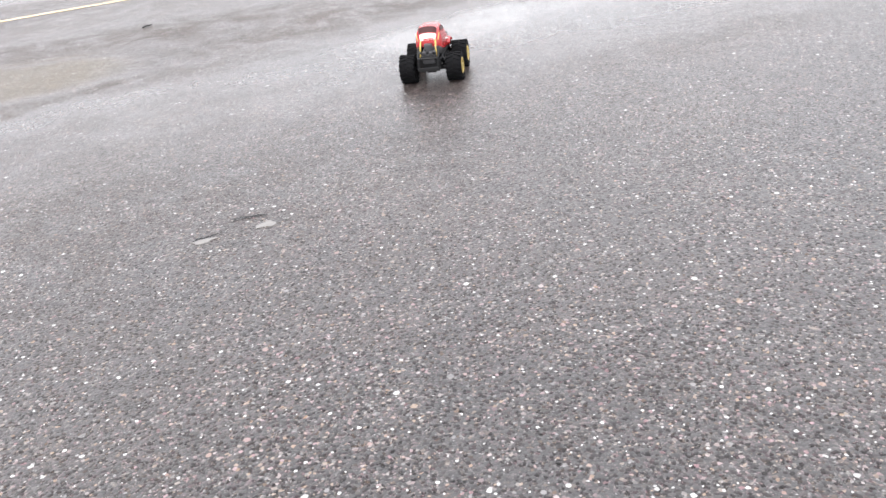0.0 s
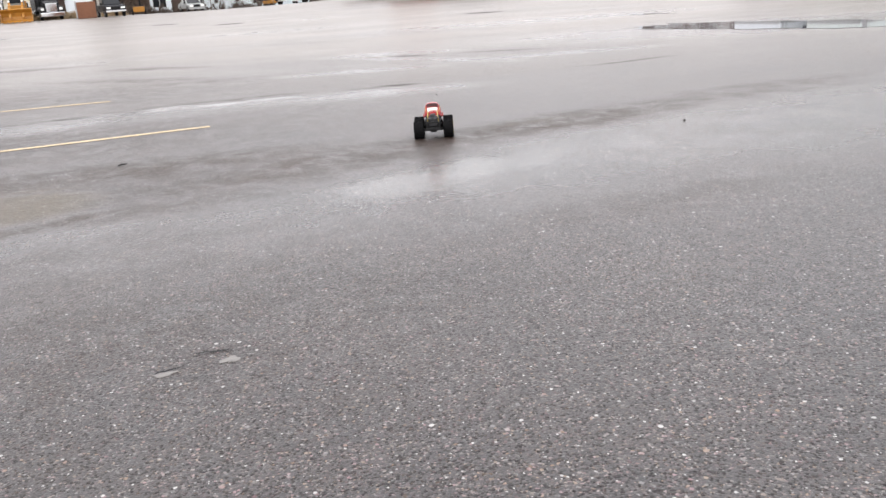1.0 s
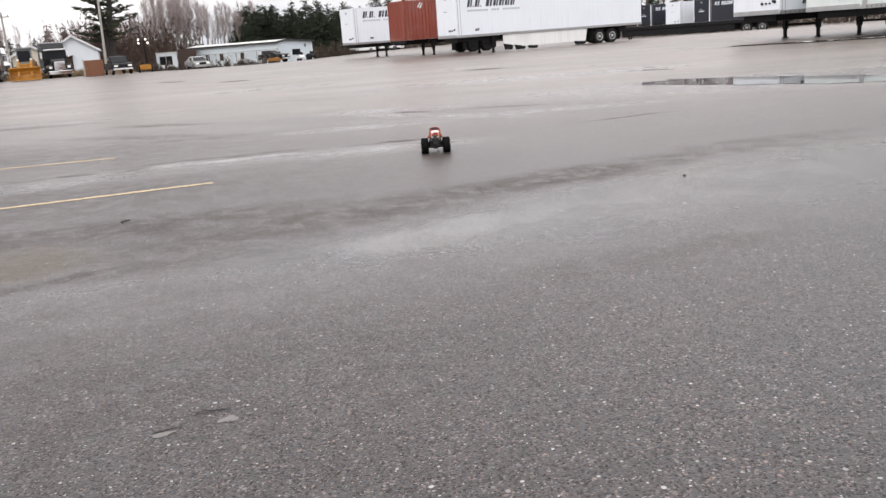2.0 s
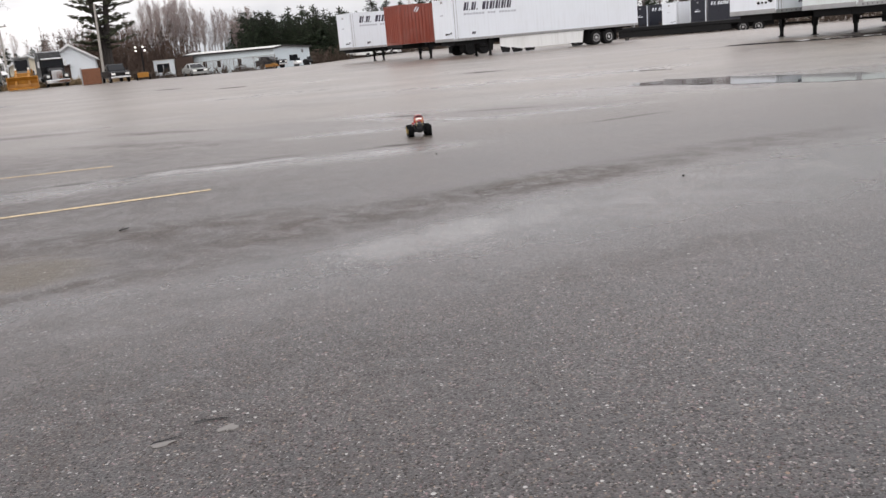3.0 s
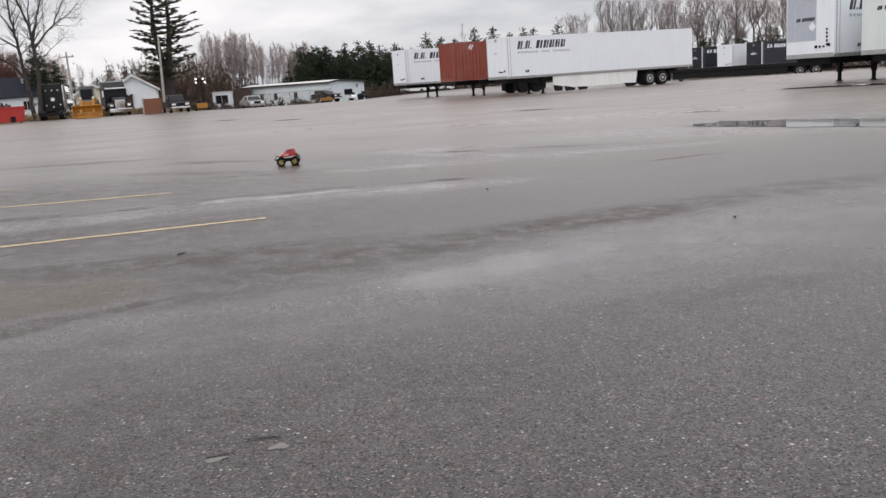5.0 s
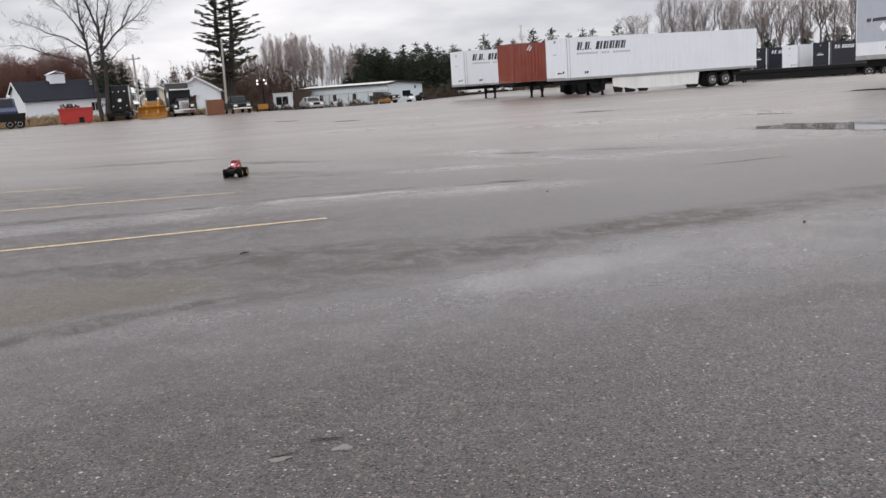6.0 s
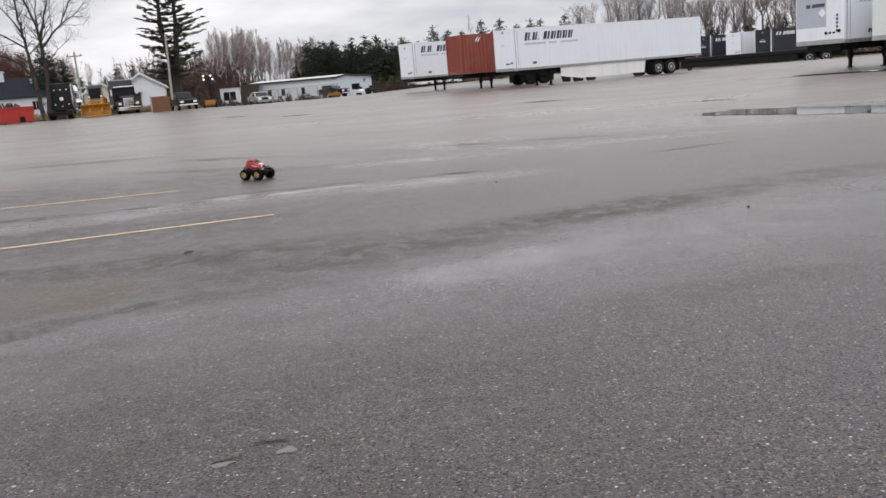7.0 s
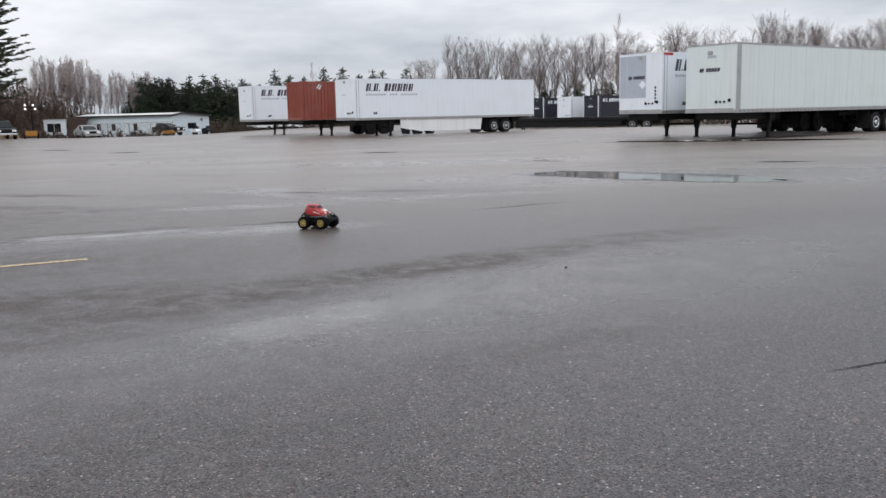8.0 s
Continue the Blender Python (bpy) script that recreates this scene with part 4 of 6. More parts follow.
def road_car(m, name, label, paint, L=4.6, W=1.8, H=1.45, pickup=False):
    """A car or pickup, nose towards -y."""
    ob = thing(name, label, "pickup" if pickup else "car", m)
    h = L / 2
    if pickup:
        side = [(-h, 0.45), (-h, 0.95), (-h + 0.15, 1.08), (-h + 1.45, 1.16), (h - 0.05, 1.16), (h, 1.1), (h, 0.5)]
        roof = [(-h + 1.35, 1.15), (-h + 2.0, H - 0.06), (-h + 2.25, H), (-h + 3.1, H), (-h + 3.45, 1.15)]
    else:
        side = [(-h, 0.35), (-h, 0.62), (-h + 0.2, 0.76), (-h + 1.2, 0.90), (h - 0.5, 0.96), (h, 0.86), (h, 0.38)]
        roof = [(-h + 1.05, 0.89), (-h + 1.85, H - 0.06), (-h + 2.2, H), (-h + 3.1, H - 0.02), (-h + 4.0, 0.95)]

    def across(outline, w0, w1, bevel, mat, nm, lab=""):
        bm = B()
        a = [bm.verts.new((w0 / 2 if z < 1.0 or not nm == "cabin" else w1 / 2, y, z)) for y, z in outline]
        b = [bm.verts.new((-(w0 / 2 if z < 1.0 or not nm == "cabin" else w1 / 2), y, z)) for y, z in outline]
        fs = [bm.faces.new(a), bm.faces.new(b[::-1])]
        k = len(outline)
        fs += [bm.faces.new((a[i], b[i], b[(i + 1) % k], a[(i + 1) % k])) for i in range(k)]
        bmesh.ops.bevel(bm, geom=list({e for f in fs for e in f.edges}), offset=bevel, segments=2, affect="EDGES", profile=0.6)
        return part(nm, bm, mat, ob, lab)

    across(side, W, W, 0.07, paint, "body")
    across(roof, W - 0.12, W - 0.42, 0.05, paint, "cabin")
    zb, zt = (1.2, H - 0.12) if pickup else (0.95, H - 0.1)
    ys = (roof[0][0] + 0.06, roof[1][0] - 0.04)
    bm = B()
    q = [(-W / 2 + 0.16, ys[0], zb), (W / 2 - 0.16, ys[0], zb), (W / 2 - 0.28, ys[1], zt), (-W / 2 + 0.28, ys[1], zt)]
    bm.faces.new([bm.verts.new((x, y - 0.03, z + 0.02)) for x, y, z in q])
    part("windscreen", bm, "glass", ob)
    for s in (-1, 1):
        bm = B()
        y0, y1 = roof[1][0] + 0.05, roof[3][0] - 0.05
        bm.faces.new([bm.verts.new(p) for p in ((s * (W / 2 - 0.075), y0 - 0.45, zb), (s * (W / 2 - 0.075), y1 + 0.25, zb), (s * (W / 2 - 0.185), y1, zt), (s * (W / 2 - 0.185), y0, zt))])
        part("side_window", bm, "glass", ob)
        bm = B()
        zl = 0.86 if pickup else 0.64
        box(bm, s * (W / 2 - 0.3) - 0.2, s * (W / 2 - 0.3) + 0.2, -h - 0.02, -h + 0.06, zl - 0.09, zl + 0.09, 0.02)
        part("headlight", bm, "lamp", ob)
        for y in (-h + 0.85, h - 0.95):
            small_wheel(ob, s * (W / 2 - 0.1), y, 0.4 if pickup else 0.33, 0.24)
        bm = B()
        box(bm, s * (W / 2 + 0.08) - 0.08, s * (W / 2 + 0.08) + 0.08, roof[0][0] + 0.3, roof[0][0] + 0.42, zb, zb + 0.2, 0.02)
        part("mirror", bm, "black", ob)
    bm = B()
    zg = 0.62 if pickup else 0.42
    box(bm, -W / 2 + 0.02, W / 2 - 0.02, -h - 0.08, -h + 0.1, zg - 0.16, zg + 0.02, 0.03)
    part("bumper", bm, "chrome" if pickup else paint, ob)
    bm = B()
    box(bm, -W / 2 + 0.5, W / 2 - 0.5, -h - 0.015, -h + 0.05, zg + 0.1, zg + 0.36, 0.02)
    part("grille", bm, "black", ob)
    return ob


def road_tractor(m, label, paint="gloss_black", nose="chrome"):
    """A long-nosed tractor unit with a sleeper, nose towards -y."""
    ob = thing("semi_tractor", label, "truck", m, "parked tractors")
    bm = B()
    box(bm, -1.2, 1.2, 0.0, 2.9, 0.95, 3.05, 0.12)
    part("cab", bm, paint, ob)
    bm = B()
    prism(bm, [(0.25, 3.0), (0.9, 3.72), (2.85, 3.85), (2.9, 3.0)], -1.15, 1.15, 0.1)
    for v in bm.verts:
        v.co = Vector((v.co.y, v.co.x, v.co.z))
    part("roof_fairing", bm, paint, ob)
    bm = B()
    prism(bm, [(-2.0, 0.75), (-2.0, 1.75), (-1.7, 1.95), (0.05, 2.15), (0.05, 0.75)], -0.72, 0.72, 0.1)
    for v in bm.verts:
        v.co = Vector((v.co.y, v.co.x, v.co.z))
    part("bonnet", bm, paint, ob)
    bm = B()
    box(bm, -0.55, 0.55, -2.06, -1.96, 0.85, 1.72, 0.03)
    part("grille", bm, nose, ob)
    bm = B()
    box(bm, -1.2, 1.2, -2.3, -2.02, 0.38, 0.78, 0.06)
    part("bumper", bm, nose, ob)
    bm = B()
    bm.faces.new([bm.verts.new(p) for p in ((-1.0, -0.012, 2.2), (1.0, -0.012, 2.2), (0.95, 0.002, 2.92), (-0.95, 0.002, 2.92))])
    part("windscreen", bm, "glass", ob)
    bm = B()
    box(bm, -1.1, 1.1, -0.25, 0.15, 2.92, 3.06, 0.03)
    part("sun_visor", bm, "chrome", ob)
    for s in (-1, 1):
        bm = B()
        bm.faces.new([bm.verts.new(p) for p in ((s * 1.203, 0.2, 2.1), (s * 1.203, 1.1, 2.1), (s * 1.203, 1.1, 2.8), (s * 1.203, 0.3, 2.8))])
        part("side_window", bm, "glass", ob)
        bm = B()
        prism(bm, [(-2.0, 0.6), (-2.0, 1.15), (-1.55, 1.4), (-0.95, 1.35), (-0.4, 0.95), (-0.55, 0.95), (-1.0, 1.15), (-1.5, 1.15), (-1.75, 0.9), (-1.8, 0.6)], 0.72, 1.2)
        for v in bm.verts:
            v.co = Vector((s * v.co.y, v.co.x, v.co.z))
        part("mudguard", bm, paint, ob)
        bm = B()
        box(bm, s * 0.92 - 0.16, s * 0.92 + 0.16, -2.06, -1.95, 1.0, 1.25, 0.03)
        part("headlight", bm, "lamp", ob)
        bm = B()
        box(bm, s * 1.38 - 0.1, s * 1.38 + 0.1, -0.1, 0.0, 2.1, 2.75, 0.03)
        part("mirror", bm, "chrome", ob)
        bm = B()
        tube(bm, (s * 1.05, 0.3, 0.8), (s * 1.05, 2.2, 0.8), 0.3, n=18)
        part("fuel_tank", bm, "chrome", ob)
        bm = B()
        tube(bm, (s * 1.12, 3.0, 1.0), (s * 1.12, 3.0, 3.7), 0.08, n=12)
        part("exhaust_stack", bm, "chrome", ob)
        small_wheel(ob, s * 0.98, -1.25, 0.5, 0.28, "alloy")
        for y in (4.2, 5.5):
            small_wheel(ob, s * 0.92, y, 0.5, 0.5, "steel")
    bm = B()
    for s in (-1, 1):
        box(bm, s * 0.42 - 0.05, s * 0.42 + 0.05, -1.9, 6.3, 0.62, 0.9, 0.01)
    box(bm, -0.5, 0.5, 4.2, 5.6, 0.9, 1.12, 0.05)
    box(bm, -1.2, 1.2, 6.25, 6.33, 0.45, 0.8, 0.02)
    part("frame", bm, "black", ob)
    for x, z, w, h in ((-0.6, 3.1, 0.08, 0.10), (0.0, 3.1, 0.08, 0.10), (0.6, 3.1, 0.08, 0.10), (0.0, 2.0, 0.18, 0.35), (-0.7, 1.5, 0.07, 0.12), (0.7, 1.5, 0.07, 0.12), (0.0, 1.3, 0.07, 0.12)):
        bm = B()
        box(bm, x - w, x + w, 2.9, 2.93, z, z + h, 0.01)
        part("rear_lamp", bm, "lamp", ob)
    return ob


def wheel_loader(m):
    ob = thing("wheel_loader", "yellow wheel loader with a wide worn bucket on the ground", "loader", m)
    bm = B()
    inner = [(-3.3, 0.10), (-2.75, 0.12), (-2.42, 0.28), (-2.32, 0.62), (-2.40, 0.98), (-2.68, 1.30)]
    outer = [(-2.62, 1.36), (-2.33, 1.02), (-2.24, 0.62), (-2.36, 0.22), (-2.73, 0.05), (-3.3, 0.05)]
    prism(bm, inner + outer, -1.45, 1.45)
    for x in (-1.45, 1.41):
        prism(bm, inner + [(-2.78, 1.25), (-3.2, 0.35)], x, x + 0.04)
    for v in bm.verts:
        v.co = Vector((v.co.y, v.co.x, v.co.z))
    bucket = part("bucket", bm, "yellow_paint", ob, "scuffed yellow steel bucket")
    for k in range(7):
        bm = B()
        x = -1.32 + k * 0.44
        box(bm, x - 0.05, x + 0.05, -3.44, -3.26, 0.04, 0.13, 0.01)
        part("tooth", bm, "steel", bucket, "worn steel bucket tooth")
    bm = B()
    for s in (-1, 1):
        prism(bm, [(-2.8, 0.5), (-2.6, 0.85), (-0.4, 2.0), (-0.2, 1.7), (-2.4, 0.5)], s * 0.6 - 0.1, s * 0.6 + 0.1, 0.02)
    for v in bm.verts:
        v.co = Vector((v.co.y, v.co.x, v.co.z))
    part("lift_arms", bm, "yellow_paint", ob)
    bm = B()
    box(bm, -0.75, 0.75, -1.2, 0.6, 0.8, 1.7, 0.08)
    box(bm, -0.85, 0.85, 1.5, 3.3, 0.85, 2.1, 0.12)
    part("body", bm, "yellow_paint", ob)
    bm = B()
    box(bm, -0.72, 0.72, 0.3, 1.7, 1.6, 3.15, 0.1)
    part("cab", bm, "dirty_grey", ob, "grey glazed cab")
    bm = B()
    box(bm, -0.8, 0.8, 0.2, 1.8, 3.15, 3.3, 0.05)
    part("cab_roof", bm, "dirty_grey", ob)
    bm = B()
    bm.faces.new([bm.verts.new(p) for p in ((-0.6, 0.295, 1.9), (0.6, 0.295, 1.9), (0.6, 0.295, 3.0), (-0.6, 0.295, 3.0))])
    part("windscreen", bm, "glass", ob)
    for s in (-1, 1):
        for y in (-0.8, 2.2):
            small_wheel(ob, s * 1.0, y, 0.72, 0.5, "yellow_paint")
        bm = B()
        box(bm, s * 0.62 - 0.1, s * 0.62 + 0.1, -0.62, -0.5, 2.0, 2.2, 0.03)
        part("work_lamp", bm, "lamp", ob)
    return ob


def red_bin(m):
    ob = thing("roll_off_bin", "red steel roll-off bin heaped with dark scrap", "bin", m)
    bm = B()
    prism(bm, [(-1.65, 0.15), (-1.85, 1.75), (1.85, 1.75), (1.65, 0.15)], -1.1, 1.1, 0.03)
    part("body", bm, "red_paint", ob)
    for k in range(5):
        bm = B()
        x = -1.5 + k * 0.75
        prism(bm, [(x - 0.06, 0.2), (x - 0.06, 1.7), (x + 0.06, 1.7), (x + 0.06, 0.2)], -1.17, -1.09, 0.01)
        part("rib", bm, "red_paint", ob)
    bm = B()
    box(bm, -1.92, 1.92, -1.2, -1.08, 1.68, 1.84, 0.02)
    box(bm, -1.92, 1.92, 1.08, 1.2, 1.68, 1.84, 0.02)
    part("top_rail", bm, "red_paint", ob)
    bm = B()
    box(bm, 0.25, 0.8, -1.2, -1.12, 0.15, 0.75, 0.02)
    part("hatch", bm, "black", ob)
    bm = B()
    for s in (-1.3, 1.3):
        tube(bm, (s, -0.9, 0.1), (s, -0.7, 0.1), 0.1, n=12)
        tube(bm, (s, 0.7, 0.1), (s, 0.9, 0.1), 0.1, n=12)
    part("roller", bm, "black", ob)
    rnd = random.Random(5)
    bm = B()
    for k in range(26):
        x, y = rnd.uniform(-1.3, 0.5), rnd.uniform(-0.8, 0.8)
        p = Vector((x, y, 1.6))
        tube(bm, p, p + Vector((rnd.uniform(-0.5, 0.5), rnd.uniform(-0.3, 0.3), rnd.uniform(0.15, 0.75))), rnd.uniform(0.04, 0.12), n=6)
    tagged(part("scrap", bm, "brown_metal", ob, "jumbled dark scrap"), kind="stuff")
    return ob


def utility_trailer(m):
    ob = thing("utility_trailer", "low dark dump trailer parked at the lot's edge", "trailer", m)
    bm = B()
    prism(bm, [(-1.5, 0.7), (-1.6, 1.5), (1.6, 1.5), (1.5, 0.7)], -0.95, 0.95, 0.03)
    part("body", bm, "black", ob)
    bm = B()
    box(bm, -1.45, -1.35, -0.98, -0.9, 1.4, 2.5, 0.02)
    part("stake", bm, "black", ob)
    for s in (-1, 1):
        small_wheel(ob, 1.0, s * 0.98, 0.42, 0.26, "steel", "Y")
        small_wheel(ob, 0.1, s * 0.98, 0.42, 0.26, "steel", "Y")
    return ob


def blue_van(m):
    ob = thing("box_van", "blue van cab with white roof lamps behind a trailer", "van", m)
    bm = B()
    prism(bm, [(-2.4, 0.5), (-2.4, 1.4), (-1.7, 1.7), (-1.0, 2.5), (2.4, 2.6), (2.4, 0.5)], -1.0, 1.0, 0.08)
    for v in bm.verts:
        v.co = Vector((v.co.y, v.co.x, v.co.z))
    part("body", bm, "blue_paint", ob)
    bm = B()
    bm.faces.new([bm.verts.new(p) for p in ((-0.85, -1.68, 1.76), (0.85, -1.68, 1.76), (0.8, -1.08, 2.46), (-0.8, -1.08, 2.46))])
    part("windscreen", bm, "glass", ob)
    for s in (-1, 1):
        bm = B()
        box(bm, s * 0.6 - 0.15, s * 0.6 + 0.15, -0.95, -0.8, 2.55, 2.8, 0.03)
        part("roof_lamp", bm, "lamp", ob)
        for y in (-1.5, 1.5):
            small_wheel(ob, s * 0.92, y, 0.4, 0.25)
    return ob


def light_tower(m):
    ob = thing("light_tower", "portable light tower with four lamps on a yellow cart", "light tower", m)
    bm = B()
    box(bm, -0.55, 0.55, -0.4, 0.4, 0.28, 0.8, 0.05)
    part("cart", bm, "yellow_paint", ob)
    bm = B()
    box(bm, 0.08, 0.24, -0.08, 0.08, 0.9, 2.4, 0.01)
    tube(bm, (0.16, 0, 2.3), (0.16, 0, 3.2), 0.05, n=10)
    box(bm, -0.42, 0.62, -0.04, 0.04, 3.08, 3.16, 0.01)
    part("mast", bm, "black", ob)
    for x, z in ((-0.36, 3.3), (0.36, 3.3), (-0.36, 2.95), (0.52, 2.95)):
        bm = B()
        lathe(bm, [(0.03, 0.06), (0.08, 0.05), (0.095, -0.04), (0.08, -0.06)], 16, "Y", (x, -0.08, z))
        part("lamp", bm, "lit_lamp", ob, "round floodlight, lit white")
    for s in (-1, 1):
        small_wheel(ob, s * 0.62, 0.0, 0.3, 0.16)
    return ob


def board_crate(m):
    ob = thing("crate", "weathered brown board bin with a grey metal end", "crate", m)
    for k in range(6):
        bm = B()
        box(bm, -0.85, 0.9, -0.6, -0.55, 0.05 + k * 0.26, 0.05 + k * 0.26 + 0.24, 0.01)
        part("board", bm, "timber", ob)
    bm = B()
    box(bm, -0.95, -0.86, -0.65, 0.6, 0.0, 1.7, 0.02)
    part("end_panel", bm, "steel", ob)
    bm = B()
    box(bm, -0.84, 0.9, -0.54, 0.6, 0.02, 1.5, 0.02)
    part("body", bm, "timber", ob)
    return ob


def utility_pole(x, y, h, lean=0.0, arm=False):
    ob = thing("utility_pole", "grey wooden utility pole", "pole", on(x, y), "utility poles")
    bm = B()
    tube(bm, (0, 0, -0.1), (lean, 0, h), 0.16, 0.11, 12)
    part("shaft", bm, "pole", ob)
    if arm:
        bm = B()
        box(bm, -1.1 + lean, 1.1 + lean, -0.2, -0.1, h - 0.7, h - 0.55, 0.01)
        part("crossarm", bm, "pole", ob)
        for k in (-0.9, 0.0, 0.9):
            bm = B()
            lathe(bm, [(0.03, 0.0), (0.07, 0.05), (0.05, 0.12), (0.07, 0.17), (0.02, 0.22)], 10, "Z", (k + lean, -0.15, h - 0.55))
            part("insulator", bm, "dirty_grey", ob)
    return ob


def window_in(parent, x0, x1, z0, z1, y, trim="white_paint"):
    """A framed pane set on a wall that faces -y."""
    bm = B()
    for a, b, c, d in ((x0 - 0.08, x1 + 0.08, z1, z1 + 0.09), (x0 - 0.08, x1 + 0.08, z0 - 0.09, z0), (x0 - 0.08, x0, z0, z1), (x1, x1 + 0.08, z0, z1), ((x0 + x1) / 2 - 0.025, (x0 + x1) / 2 + 0.025, z0, z1)):
        box(bm, a, b, y - 0.04, y + 0.01, c, d)
    w = part("window", bm, trim, parent)
    bm = B()
    box(bm, x0, x1, y - 0.012, y + 0.005, z0, z1)
    part("pane", bm, "glass", w)
    return w


def gable_house(m, name, label, L, D, eave, ridge, wall="siding", roof="shingle", along="x", over=0.35):
    """A plain house with a pitched roof; the ridge runs along x or along y."""
    ob = thing(name, label, "house", m)
    a, b = (L, D) if along == "x" else (D, L)
    prof = [(-b / 2, -1.0), (-b / 2, eave), (0, ridge), (b / 2, eave), (b / 2, -1.0)]

    def place(bm):
        if along == "x":
            for v in bm.verts:
                v.co = Vector((v.co.y, v.co.x, v.co.z))
        return bm

    bm = B()
    prism(bm, prof, -a / 2, a / 2)
    part("wall", place(bm), wall, ob)
    n = int((eave + 0.2) / 0.2)
    t = 0.14
    for s in (-1, 1):
        bm = B()
        slope = (ridge - eave) / (b / 2)
        e = b / 2 + over
        q = [(0, ridge + 0.02), (s * e, ridge - slope * e + 0.02), (s * e, ridge - slope * e + t), (0, ridge + t)]
        prism(bm, q, -a / 2 - over, a / 2 + over)
        r = part("roof", place(bm), roof, ob)
        for end in (-1, 1):
            bm = B()
            y0 = end * (a / 2 + over)
            prism(bm, [(0, ridge - 0.10), (s * e, ridge - slope * e - 0.10), (s * e, ridge - slope * e + t + 0.01), (0, ridge + t + 0.01)], y0, y0 + end * 0.04)
            part("bargeboard", place(bm), "white_paint", r)
    return ob


def left_edge():
    utility_trailer(on(-54.6, 83.8, 31))
    blue_van(on(-60.0, 91.0, 40) @ Matrix.Scale(1.25, 4))
    red_bin(on(-49.2, 87.1, 30) @ Matrix.Scale(0.9, 4))
    road_tractor(on(-46.35, 91.9, 27) @ pose(0, 6.3, 0, 0, 0, 180) @ pose(0, 0, 0, 0, 0, -6), "black sleeper tractor seen from behind, parked by a bare tree")
    road_tractor(on(-52.0, 104.6, 44), "white sleeper tractor parked behind a yellow loader", "white_paint")
    wheel_loader(on(-43.3, 92.6, 22))
    road_tractor(on(-42.3, 97.6, 33), "glossy black long-nosed tractor with chrome front")
    board_crate(on(-35.5, 90.5, 24))
    road_car(on(-33.7, 92.2, 31), "pickup_truck", "dark grey pickup truck parked at the lot's edge", "pickup", 5.4, 1.95, 1.85, True)
    light_tower(on(-30.8, 92.1, 18))
    road_car(on(-29.0, 104.8, 31), "sedan", "silver sedan parked before a long white shed", "silver", 4.6, 1.8, 1.45)
    utility_pole(-38.2, 101.0, 8.6, 0.25)
    utility_pole(-56.6, 117.0, 8.4, -0.1, True)
    h = gable_house(on(-66.6, 114.0, 48), "house", "white house with a charcoal shingle roof and small cupola", 10.8, 7.5, 3.0, 5.4)
    bm = B()
    box(bm, -1.0, 1.0, -0.7, 0.7, 4.9, 6.3, 0.02)
    part("cupola", bm, "siding", h, "white louvred roof cupola")
    bm = B()
    for s in (-1, 1):
        prism(bm, [(s * 1.15, 6.28), (0, 6.7), (0, 6.78), (s * 1.15, 6.36)], -0.85, 0.85)
    part("cupola_roof", bm, "siding", h)
    window_in(h, 3.0, 3.9, 1.2, 2.3, -3.75)
    bm = B()
    tube(bm, (4.2, -1.2, 4.3), (4.2, -1.2, 5.3), 0.2, n=10)
    part("vent_pipe", bm, "steel", h)
    h2 = gable_house(on(-46.6, 113.6, 20), "house", "white gabled house behind the parked tractors", 5.6, 9.0, 3.0, 4.7, along="y")
    window_in(h2, -1.6, -0.3, 0.9, 2.1, -4.5)
    bm = B()
    box(bm, -2.6, -0.1, -4.9, -4.5, 2.3, 2.42, 0.01)
    box(bm, -2.5, -0.2, -4.62, -4.5, 0.0, 2.3, 0.01)
    part("porch", bm, "brown_metal", h2, "dark porch screen")
    a = gable_house(on(-51.6, 112.6, 20), "outbuilding", "cream boarded annex with a dark roof", 4.2, 5.0, 2.7, 3.9, "cream", "shingle", "y")
    window_in(a, -0.6, 0.6, 0.9, 2.0, -2.5)


